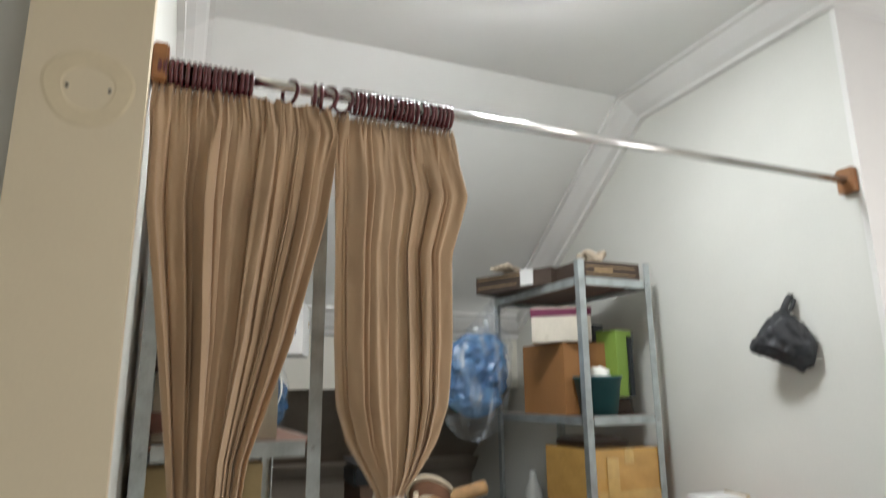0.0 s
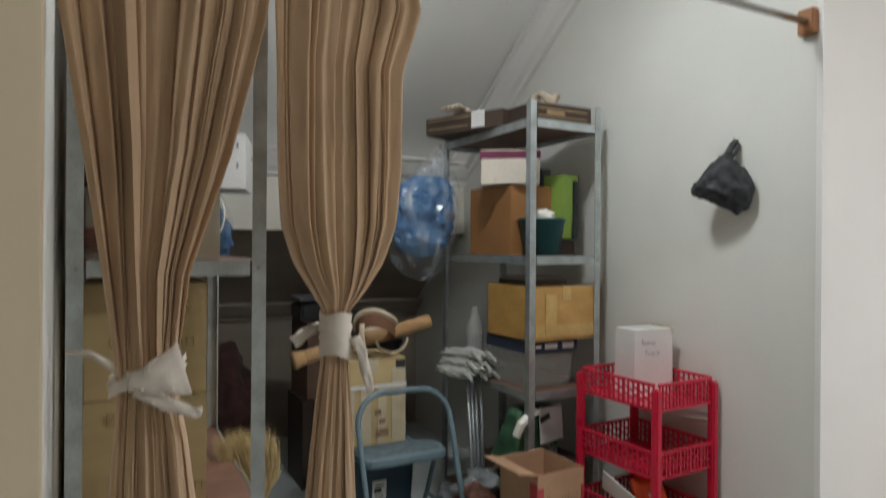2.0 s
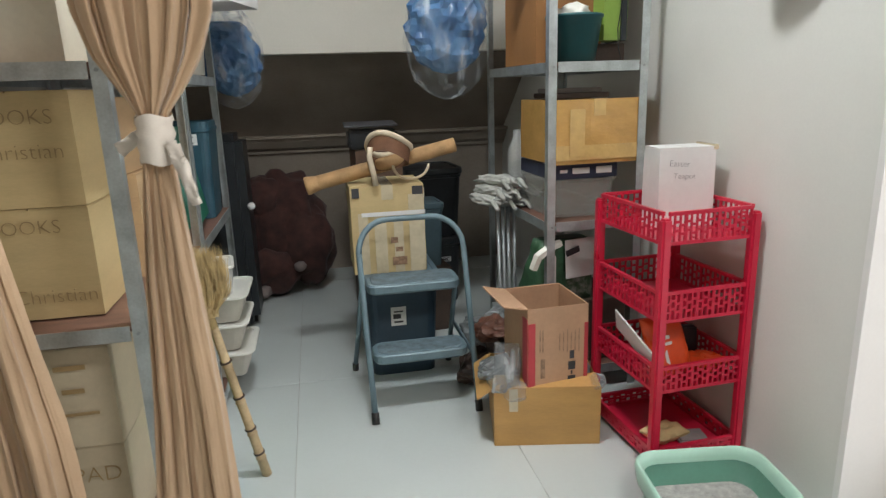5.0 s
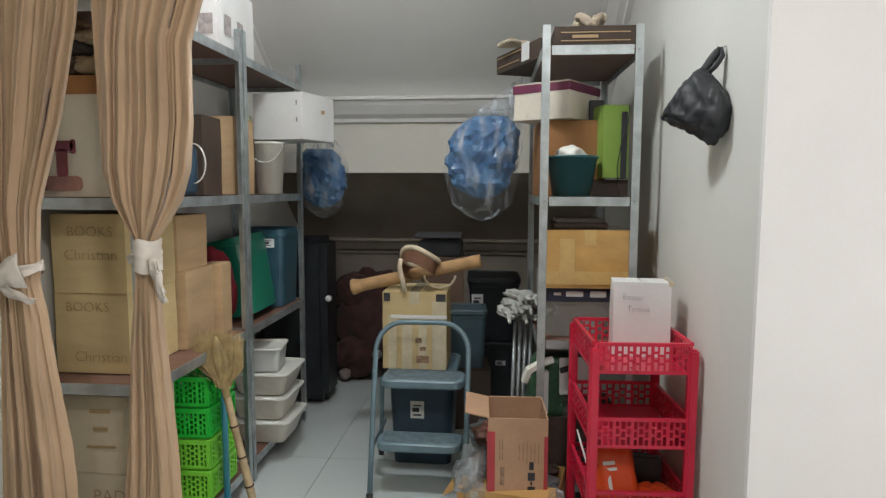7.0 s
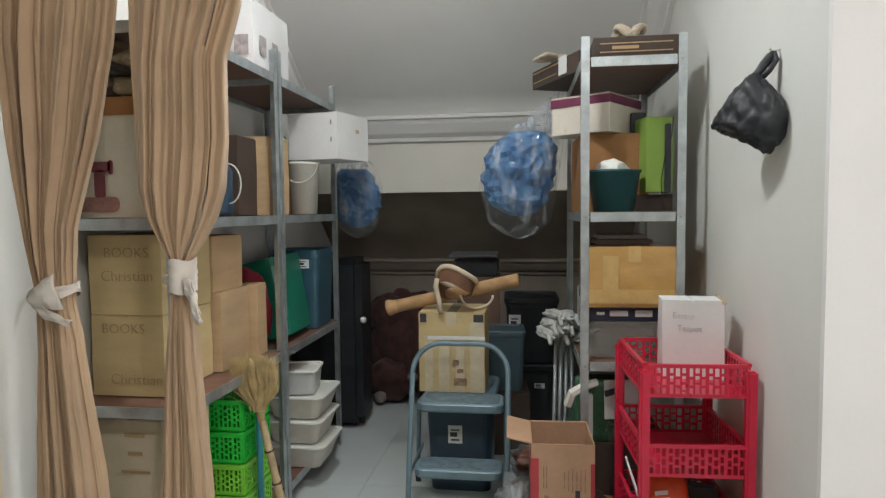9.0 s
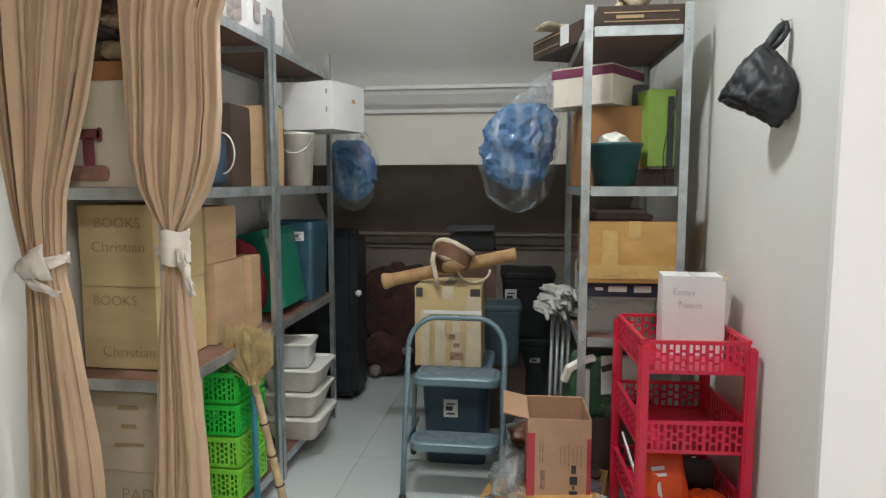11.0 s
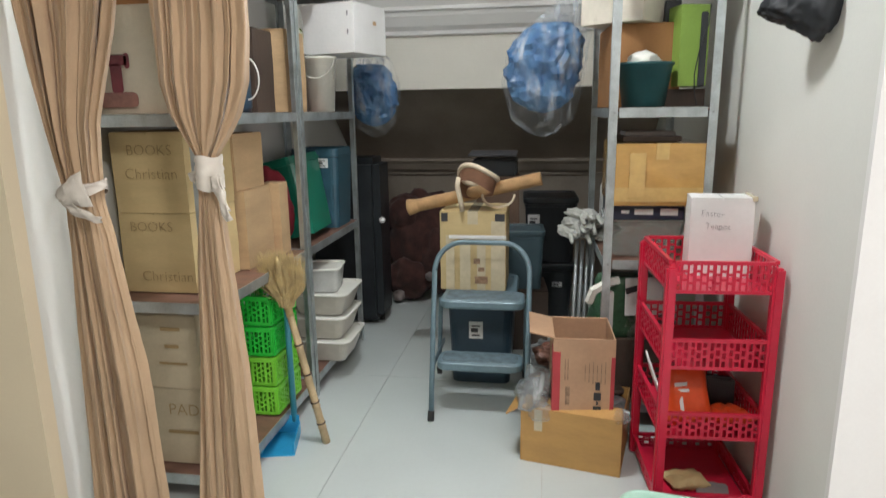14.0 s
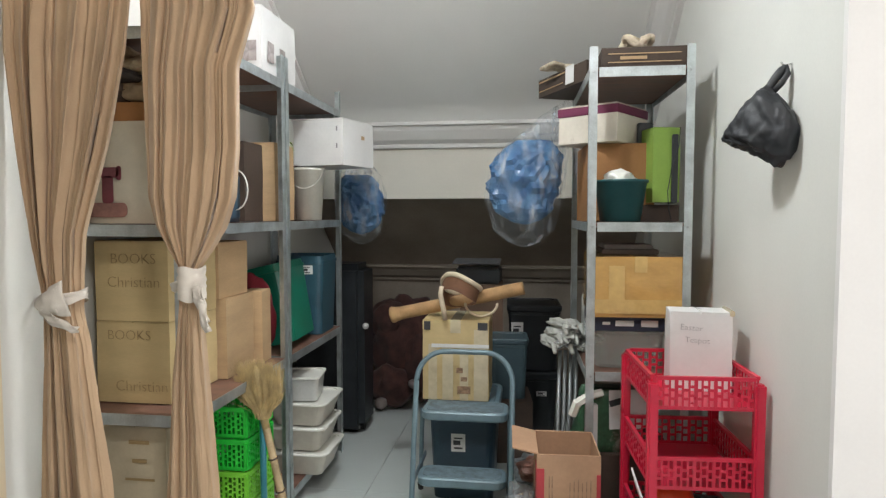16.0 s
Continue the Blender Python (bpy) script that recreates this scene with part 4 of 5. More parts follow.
for k, (x0, x1, y0, y1, z0, z1, mt, lb) in enumerate((
        (2.30, 2.52, 2.56, 2.80, 1.152, 1.172, DKBROWN, "flat brown folder on a carton"), (2.31, 2.50, 2.58, 2.78, 1.173, 1.19, mat("grey_pack", (0.3, 0.28, 0.28)), "flat grey folder on a carton"))):
    tagged(part("folder", boxed(x0, x1, y0, y1, z0, z1, 0.003), mt), lb, "folder")
# ---- carton on the tub, scratching tube and ring ----
c = carton(1.525, 1.83, 2.82, 3.10, 0.457, 0.828, CARDY, "worn yellow carton wrapped in strips of tape", 0, CLEARTAPE)
for x0, x1 in ((-0.125, -0.085), (-0.06, -0.01), (0.02, 0.06), (0.085, 0.15)):
    part("tape", boxed(x0, x1, -0.1465, -0.1435, 0.0, 0.26 if x0 < 0.05 else 0.33, 0.0008), CLEARTAPE, c, "pale shiny tape")
part("tape", boxed(-0.11, 0.155, -0.1490, -0.1466, 0.245, 0.262, 0.0006), PAPER, c, "white tape strip")
bars([(-0.13, 0.345, 0.03, 0.04), (0.125, 0.345, 0.045, 0.035)], pose(0, -0.147, 0, 90, 0, 0), INK, c)
bars([(0.02, 0.14, 0.03, 0.025), (0.04, 0.10, 0.03, 0.02), (0.04, 0.05, 0.06, 0.035)], pose(0, -0.1472, 0, 90, 0, 0), mat("faded_print", (0.30, 0.19, 0.12), 0.6, var=0.4, scale=40), c)
sc = thing("scratching_tube", pose(0, 0, 0), "brown sisal-wrapped tube lying across a carton", "scratching post")
p0, p1 = Vector((1.375, 2.93, 0.832)), Vector((1.985, 2.90, 0.972))
n_w = 90
part("tube", tube(bmesh.new(), [p0.lerp(p1, i / n_w) for i in range(n_w + 1)], [0.030 + 0.0012 * (i % 2) for i in range(n_w + 1)], 20), SISAL, sc, "", True)
part("end_cap", tube(bmesh.new(), [p0.lerp(p1, -0.035), p0.lerp(p1, -0.02), p0.lerp(p1, 0.0), p0.lerp(p1, 0.05)], [0.037, 0.040, 0.036, 0.031], 20), SISAL, sc, "flared frayed end", True)
rg = thing("foam_ring_toy", pose(1.70, 2.86, 0.985, -32, 10, 0), "cream-rimmed brown hoop with a hanging strand", "cat toy")
oval = [(0.088 * math.cos(a), 0.088 * math.sin(a), 0.012 * math.sin(2 * a)) for a in [2 * math.pi * i / 40 for i in range(40)]]
part("rim", tube(bmesh.new(), oval, 0.0125, 10, True), FOAMW, rg, "cream padded rim", True)
part("wall", loft(bmesh.new(), [[(x, y, z - 0.004) for x, y, z in oval], [(x * 0.95, y * 0.95, z - 0.075) for x, y, z in oval]], False), mat("brown_lining", (0.16, 0.075, 0.04), 0.85, var=0.25), rg, "brown cloth wall", True)
st = part("strand", tube(bmesh.new(), [(1.618, 2.80, 0.985), (1.612, 2.79, 0.95), (1.625, 2.80, 0.88), (1.632, 2.805, 0.831)], 0.0115, 10), FOAMW, None, "", True)
st.parent = rg
st.matrix_parent_inverse = rg.matrix_world.inverted()
st2 = part("hoop", tube(bmesh.new(), [(1.79 + 0.075 * math.cos(a), 2.88, 0.90 + 0.06 * math.sin(a)) for a in [math.pi * (1.0 + i / 14) for i in range(15)]], 0.006, 8), FOAMW, None, "", True)
st2.parent = rg
st2.matrix_parent_inverse = rg.matrix_world.inverted()


# ---- open cartons in front of the right-hand unit ----
def open_carton(m, w, d, h, material, label, flap_angles, t=0.005, lens=0.10):
    c = thing("open_carton", m, label, "box")
    part("base", boxed(-w / 2 + t, w / 2 - t, -d / 2 + t, d / 2 - t, 0.0, t), material, c)
    for s in (-1, 1):
        part("side", boxed(*sorted((s * w / 2, s * (w / 2 - t))), -d / 2 + t, d / 2 - t, 0, h, 0.001), material, c)
        part("side", boxed(-w / 2, w / 2, *sorted((s * d / 2, s * (d / 2 - t))), 0, h, 0.001), material, c)
    for side, a in flap_angles:
        L, W = lens, (w if side in "fb" else d)
        f = part("flap", boxed(-W / 2 + 0.004, W / 2 - 0.004, 0, L, -0.0025, 0.0025, 0.001), material, c)
        rz, px, py = {"f": (180, 0, -d / 2), "b": (0, 0, d / 2), "l": (90, -w / 2, 0), "r": (-90, w / 2, 0)}[side]
        f.matrix_local = pose(px, py, h, 0, 0, rz) @ pose(0, 0, 0, a, 0, 0)
    return c


oc = open_carton(pose(2.138, 2.245, 0, 0, 0, -12), 0.362, 0.30, 0.215, CARDO, "open orange-brown carton full of plastic wrappings", [("l", -35), ("f", 165)], lens=0.07)
part("tape", boxed(-0.13, -0.10, -0.1525, -0.1502, 0.13, 0.213, 0.0005), CLEARTAPE, oc, "curled packing tape")
r2 = random.Random(11)
PALEWRAP = crinkle("pale_wrap", (0.20, 0.23, 0.24), (0.62, 0.66, 0.66), 0.22, (0.25, 0.8))
for k, (x, y, z, s, mt, lb) in enumerate((
        (1.985, 2.185, 0.222, 0.062, PALEWRAP, "crumpled clear plastic wrapping"), (2.03, 2.30, 0.215, 0.055, mat("grey_wrap", (0.20, 0.22, 0.23), 0.3, var=0.4, bump=0.5), "crumpled grey plastic wrapping"),
        (2.265, 2.22, 0.205, 0.050, mat("grey_wrap", (0.2, 0.22, 0.23)), "crumpled grey plastic wrapping"), (2.26, 2.32, 0.21, 0.055, DKBROWN, "crumpled dark paper in a carton"), (2.0, 2.135, 0.205, 0.05, PALEWRAP, "crumpled clear plastic wrapping"), (1.965, 2.26, 0.235, 0.055, mat("grey_wrap", (0.2, 0.22, 0.23)), "crumpled grey plastic wrapping"), (2.285, 2.10, 0.215, 0.035, PALEWRAP, "crumpled clear plastic wrapping"))):
    ob = tagged(part("wrapping", lump(bmesh.new(), s * 1.15, s * 0.9, s * 0.62, 0.32, 1.5, k * 3.1, 4), mt), lb, "wrapping")
    ob.matrix_world = pose(x, y, z, r2.uniform(-20, 20), 0, r2.uniform(0, 90))
mo = open_carton(pose(2.146, 2.238, 0.208, 0, 0, 2), 0.216, 0.24, 0.285, mat("pinkish_cardboard", (0.50, 0.31, 0.19), 0.75, var=0.12, scale=5, fine=70, bump=0.15), "tall brown carton with a red stripe, its flaps open", [("l", 12), ("b", -50)], lens=0.085)
part("stripe", boxed(-0.1078, -0.082, -0.1222, -0.1202, 0.0, 0.235, 0.0004), mat("red_stripe", (0.45, 0.05, 0.06), 0.55, var=0.12), mo, "red printed stripe")
part("stripe", boxed(0.094, 0.1078, -0.1222, -0.1202, 0.0, 0.22, 0.0004), mat("red_stripe", (0.45, 0.05, 0.06)), mo, "red printed stripe")
part("stripe", boxed(-0.1105, -0.1082, -0.118, -0.075, 0.0, 0.25, 0.0004), mat("red_stripe", (0.45, 0.05, 0.06)), mo, "red printed stripe")
bars([(0.05, 0.11, 0.016, 0.03), (0.05, 0.07, 0.026, 0.03), (0.05, 0.045, 0.006, 0.014), (0.05, 0.02, 0.028, 0.026)], pose(0, -0.1208, 0, 90, 0, 0), INK, mo, "logo")
bars([(0.005 + 0.014 * i, 0.16, 0.003, 0.06 + 0.012 * (i % 3)) for i in range(6)] + [(-0.055, 0.17, 0.004, 0.08), (-0.065, 0.17, 0.004, 0.08), (-0.055, 0.07, 0.016, 0.07)], pose(0, -0.1208, 0, 90, 0, 0), mat("faded_print", (0.3, 0.19, 0.12)), mo)

CLUTTER = (("dark_brown_wrap", (0.09, 0.055, 0.045)), ("grey_wrap", (0.20, 0.22, 0.23)), ("rust_wrap", (0.17, 0.075, 0.05)))
for k, (x, y, z, sx, sz, c0) in enumerate(((2.02, 2.62, 0.075, 0.10, 0.075, 0), (2.10, 2.50, 0.06, 0.085, 0.06, 2), (2.03, 2.72, 0.19, 0.095, 0.06, 1), (2.11, 2.60, 0.17, 0.085, 0.055, 0), (2.05, 2.58, 0.25, 0.075, 0.045, 2), (2.14, 2.68, 0.27, 0.08, 0.05, 1))):
    ob = tagged(part("wrapping", lump(bmesh.new(), sx, 0.08, sz, 0.36, 1.8, k * 2.7 + 1, 4), mat(CLUTTER[c0][0], CLUTTER[c0][1], 0.4, var=0.4, bump=0.5)), "crumpled dark packaging heaped on the floor", "wrapping", "heaped packaging")
    ob.matrix_world = pose(x, y, z, 0, 10 * (k % 3) - 10, 40 * k)
pz = tagged(part("pouch", pillow(0.11, 0.03, 0.17, 3.0), PALEWRAP, None, "", True), "clear printed plastic pouch standing in a carton", "pouch")
pz.matrix_world = pose(1.985, 2.16, 0.275, -18, 14, 10)

# green and white bag, grey frame and bundle by the right-hand unit
# made-up dark carton fills the shade below the bag
carton(2.265, 2.585, 2.50, 2.85, 0.104, 0.36, DKBROWN, "dark carton added to fill the shaded lowest shelf", 2)
gb = thing("shopping_bag", pose(2.33, 2.62, 0.362, 0, 0, 8), "crumpled green and white bag with a cut-out handle", "bag")
bm = bmesh.new()
loops = []
for k in range(9):
    z = 0.25 * k / 8
    w, d = 0.26 - 0.05 * (k / 8) ** 2 + 0.012 * math.sin(k * 2), 0.20 * (1 - 0.55 * k / 8)
    loops.append([(x + 0.010 * noise.noise(Vector((x * 20, y * 20, z * 14))), y + 0.016 * noise.noise(Vector((x * 16, z * 20, 3))) - 0.05 * k / 8, z) for x, y, z in rrect(w, d, 0.03, z, 6)])
part("body", loft(bm, loops), GREENBAG, gb, "green printed body", True)
part("panel", boxed(-0.03, 0.125, -0.130, -0.124, 0.09, 0.245, 0.002, m=pose(0, 0, 0, -4, 0, 6)), PAPER, gb, "white panel")
part("handle_hole", boxed(0.02, 0.085, -0.134, -0.1301, 0.18, 0.205, 0.0015, m=pose(0, 0, 0, -4, -14, 6)), INK, gb, "dark cut-out handle")
part("strap", tube(bmesh.new(), [(-0.165, -0.13, 0.16), (-0.15, -0.14, 0.21), (-0.10, -0.14, 0.24), (-0.05, -0.13, 0.25)], [0.018, 0.02, 0.018, 0.016], 6), LIDW, gb, "white folded strap")
part("stripe", boxed(-0.085, -0.065, -0.13, -0.10, 0.02, 0.20, 0.002), PAPER, gb, "white stripe")
fr = thing("leaning_frame", pose(2.13, 2.80, 0, 0, 0, 0), "grey metal tubes leaning against the shelving", "folding frame")
for k, (x, lean) in enumerate(((0.0, 0.06), (0.025, 0.07), (0.05, 0.075), (0.075, 0.06))):
    part("bar", tube(bmesh.new(), [(x, -0.10 + 0.02 * k, 0), (x + 0.02, lean - 0.03, 0.70)], 0.008, 8), GREYM, fr, "", True)
gl = thing("cloth_bundle", pose(2.20, 2.94, 0.704), "bundle of pale gloves and crumpled wrapping on a shelf", "bundle")
GLOVE = mat("glove_cloth", (0.50, 0.51, 0.48), 0.85, var=0.15, scale=20, bump=0.4)
rg4 = random.Random(21)
for k in range(10):
    layer = k // 4
    p = part("wrapping" if k in (1, 7) else "glove", lump(bmesh.new(), 0.036 + 0.008 * rg4.random(), 0.10 + 0.03 * rg4.random(), 0.024, 0.34, 2.6, 7.0 * k, 4), WRAP if k in (1, 7) else GLOVE, gl, "", True)
    p.matrix_local = pose(-0.085 + 0.05 * (k % 4) + 0.02 * layer, -0.06 + rg4.uniform(-0.04, 0.03), 0.026 + 0.040 * layer, rg4.uniform(-9, 9), rg4.uniform(-14, 14), rg4.uniform(-24, 24))
for k in range(7):
    x, z = -0.075 + 0.024 * k, 0.02 + 0.042 * (k % 3)
    part("finger", tube(bmesh.new(), [(x, -0.12, z + 0.012), (x - 0.006, -0.165, z + 0.006), (x + 0.004 * (k % 2), -0.205, z - 0.016)], [0.011, 0.0115, 0.008], 8), GLOVE, gl, "", True)
bot = thing("bottle", pose(2.30, 3.02, 0.704), "clear grey plastic bottle standing in the shade", "bottle")
part("body", loft(bmesh.new(), [cl(0.04, 0, 16), cl(0.042, 0.02, 16), cl(0.042, 0.22, 16), cl(0.02, 0.27, 16), cl(0.016, 0.31, 16)]), mat("grey_clear", (0.45, 0.46, 0.44)), bot, "", True)

# cream rope and gloves on the top shelves
rp = thing("rope_heap", pose(2.43, 2.62, 1.957), "heap of frayed cream rope and cloth on a carton", "rope")
for k in range(9):
    a = k * 0.7
    pts = [(0.05 * math.cos(a + i * 0.5) * (1 + 0.3 * math.sin(i + k)), 0.05 * math.sin(a + i * 0.5), 0.012 + 0.045 * abs(math.sin(i * 0.6 + k))) for i in range(9)]
    part("strand", tube(bmesh.new(), pts, 0.008 + 0.003 * (k % 3), 6), CANVAS, rp, "", True)
gv = thing("work_glove", pose(2.17, 2.93, 1.957, 0, 0, 25), "white work glove lying on a flat carton", "glove")
part("palm", lump(bmesh.new(), 0.05, 0.04, 0.018, 0.2, 2, 1.0, 3), CANVAS, gv, "", True).location = (0, 0, 0.018)
for k in range(4):
    part("finger", tube(bmesh.new(), [(-0.03, -0.03 + 0.02 * k, 0.02), (-0.08, -0.035 + 0.024 * k, 0.028 - 0.004 * k), (-0.11, -0.035 + 0.025 * k, 0.016)], [0.011, 0.011, 0.008], 8), CANVAS, gv, "", True)

# ---- red plastic rack ----
RW, RD, RH = 0.304, 0.385, 0.84
rack = thing("plastic_rack", pose(2.376, 1.876, 0, 0, 0, 3), "red plastic four-tier rack with pierced baskets", "rack")
for x in (0, RW):
    for y in (0, RD):
        bm = bmesh.new()
        box(bm, x - 0.0155, x + 0.0155, y - 0.0155, y + 0.0155, 0.0, RH - 0.02, 0.006)
        part("post", bm, RED, rack)


def lattice(bm, o, ux, uz, w, h, t, nx, nz):
    """A pierced panel: a frame, uprights and cross bars."""
    o, ux, uz = Vector(o), Vector(ux), Vector(uz)
    un = ux.cross(uz)
    m = Matrix((ux, un, uz)).transposed().to_4x4()
    m.translation = o
    b = 0.011
    box(bm, 0, w, -t / 2, t / 2, 0, b, m=m)
    box(bm, 0, w, -t / 2 - 0.003, t / 2 + 0.003, h - b, h, m=m)
    bw = w / nx
    for i in range(nx + 1):
        x = i * bw
        q = 0.010 if i % 3 == 0 else 0.0055
        box(bm, max(0, x - q / 2), min(w, x + q / 2), -t / 2 + 0.0006, t / 2 - 0.0006, b, h - b, m=m)
    for k in range(1, nz):
        z = b + (h - 2 * b) * k / nz
        for i in range(nx):
            zz = z + (0.006 if i % 2 else -0.004)
            box(bm, i * bw + 0.002, (i + 1) * bw - 0.002, -t / 2 + 0.0012, t / 2 - 0.0012, zz - 0.004, zz + 0.004, m=m)


for z, h in ((0.738, 0.10), (0.497, 0.10), (0.265, 0.09), (0.02, 0.055)):
    tier = part("basket_floor", boxed(0.008, RW - 0.008, 0.008, RD - 0.008, z, z + 0.005, 0.001), RED, rack)
    for name, o, ux, w, n in (("front_panel", (0.012, 0, z), (1, 0, 0), RW - 0.024, 15), ("rear_panel", (0.012, RD, z), (1, 0, 0), RW - 0.024, 12), ("side_panel", (0, 0.012, z), (0, 1, 0), RD - 0.024, 15), ("side_panel", (RW, 0.012, z), (0, 1, 0), RD - 0.024, 15)):
        bm = bmesh.new()
        lattice(bm, o, ux, (0, 0, 1), w, h, 0.006, n, 3)
        part(name, bm, RED, tier, "pierced red panel")
# what lies in the rack
eb = carton(2.468, 2.658, 2.07, 2.185, 0.744, 1.000, PAPER, "white carton with handwriting, standing in a red basket", -4, None)
words("Easter", 0.028, pose(-0.030, -0.0635, 0.205, 90, 4, 0), PEN, eb)
words("Teapot", 0.026, pose(-0.012, -0.0635, 0.165, 90, 2, 0), PEN, eb)
part("tape", boxed(0.085, 0.0995, -0.062, 0.058, 0.245, 0.262, 0.002), CLEARTAPE, eb, "torn tape at a corner")
pk = tagged(part("orange_packet", pillow(0.15, 0.075, 0.20, 2.0), ORANGE, None, "", True), "glossy orange packet with white print in a basket", "packet")
pk.matrix_world = pose(2.468, 1.99, 0.372, -20, -4, 10)
bars([(-0.02, 0.03, 0.05, 0.012), (-0.02, 0.01, 0.04, 0.010), (-0.03, -0.03, 0.012, 0.05)], pose(0, -0.036, 0, 90, 0, 0), PAPER, pk)
pk = tagged(part("orange_packet", pillow(0.12, 0.05, 0.13, 5.0), ORANGE, None, "", True), "small orange packet lying flat in a basket", "packet")
pk.matrix_world = pose(2.605, 1.985, 0.302, 82, 0, 20)
pb = tagged(part("dark_packet", boxed(-0.05, 0.05, -0.02, 0.02, 0, 0.11, 0.008), mat("charcoal_pack", (0.03, 0.03, 0.04), 0.4), None), "dark packet standing in a red basket", "packet")
pb.matrix_world = pose(2.60, 2.10, 0.272, -10, 0, -8)
pp = tagged(part("envelope", boxed(-0.003, 0.003, -0.115, 0.115, 0, 0.085, 0.0015), PAPER), "white padded envelope leaning out of a basket", "envelope")
pp.matrix_world = pose(2.392, 2.05, 0.345, 20, -16, 0)
yl = tagged(part("packet", pillow(0.13, 0.045, 0.10, 9.0), CARDY, None, "", True), "yellow packet lying in the lowest basket", "packet")
yl.matrix_world = pose(2.49, 2.0, 0.05, 84, 0, 15)
yl = tagged(part("packet", boxed(-0.05, 0.05, -0.04, 0.04, 0, 0.02, 0.005), mat("grey_pack", (0.3, 0.28, 0.28), 0.5)), "flat grey packet in the lowest basket", "packet")
yl.matrix_world = pose(2.57, 1.97, 0.026, 0, 0, -10)

# ---- litter tray ----
lt = thing("litter_tray", pose(2.42, 1.625, 0, 0, 0, -8), "mint and dark green cat litter tray on the floor", "litter tray")
W, D = 0.385, 0.30
lo = lambda s, z, e=0.0: rrect(W * s + e, D * s + e, 0.07 * s, z, 7)
part("pan", loft(bmesh.new(), [lo(0.80, 0), lo(0.82, 0.004), lo(0.915, 0.078), lo(0.885, 0.095), lo(0.80, 0.010)]), DGREEN, lt, "dark green lower pan", True)
part("rim", loft(bmesh.new(), [lo(0.925, 0.058), lo(0.965, 0.068), lo(1.005, 0.118), lo(1.0, 0.130), lo(0.975, 0.134), lo(0.935, 0.130), lo(0.90, 0.108), lo(0.885, 0.075)], False), MINT, lt, "broad mint green rim", True)
bm = bmesh.new()
loft(bm, [lo(0.79, 0.012), lo(0.815, 0.028)])
part("litter", bm, LITTER, lt, "grey granular litter")

# ---- hanging bags ----
hb = thing("rubbish_bag", pose(2.640, 1.826, 1.53, 0, 0, 127.5), "knotted black polythene bag hanging on a wall hook", "bag")
bm = bmesh.new()
for v in bmesh.ops.create_icosphere(bm, subdivisions=5, radius=1)["verts"]:
    u, b0, c0 = v.co
    run = math.sqrt(max(1 - u * u, 1e-6))
    up = float(np.interp(u, (-1, -0.8, -0.45, -0.1, 0.1, 0.5, 0.85, 1), (0.01, 0.055, 0.10, 0.128, 0.118, 0.075, 0.03, 0.008)))
    down = float(np.interp(u, (-1, -0.85, -0.5, 0, 0.5, 0.85, 1), (-0.005, -0.06, -0.086, -0.060, -0.032, -0.016, -0.005)))
    q = c0 / run
    z = up * q if q > 0 else -down * q
    p = Vector((u * 1.4, b0, c0))
    near, pts = noise.voronoi(p * 2.1)
    crush = 0.012 * (near[1] - near[0]) + 0.010 * noise.noise(p * 2.2) + 0.004 * noise.noise(p * 9)
    out = Vector((0, b0, c0)).normalized() if run > 0.05 else Vector((u, 0, 0))
    w = 0.052 * run ** 0.7 * b0 / run
    v.co = Vector((u * 0.106, w, z)) + out * crush
part("body", bm, POLY, hb, "", True)
strap = [(-0.006, -0.004, 0.105), (-0.016, -0.010, 0.130), (-0.026, -0.020, 0.152), (-0.037, -0.030, 0.172), (-0.043, -0.037, 0.184)]
part("neck", tube(bmesh.new(), strap, [0.024, 0.011, 0.012, 0.012, 0.007], 10), POLY, hb, "twisted handle of the bag", True)
part("handle", tube(bmesh.new(), [(-0.043, -0.037, 0.184), (-0.052, -0.034, 0.162), (-0.042, -0.022, 0.135), (-0.014, -0.008, 0.106)], [0.007, 0.008, 0.008, 0.010], 8), POLY, hb, "loop of the bag", True)
hk = thing("wall_hook", pose(RX, 1.815, 1.708), "small steel hook in the wall", "hook")
part("pin", tube(bmesh.new(), [(0.002, 0, 0.012), (-0.02, 0, 0.006), (-0.028, 0, 0.016)], 0.0024, 6), CHROME, hk, "", True)


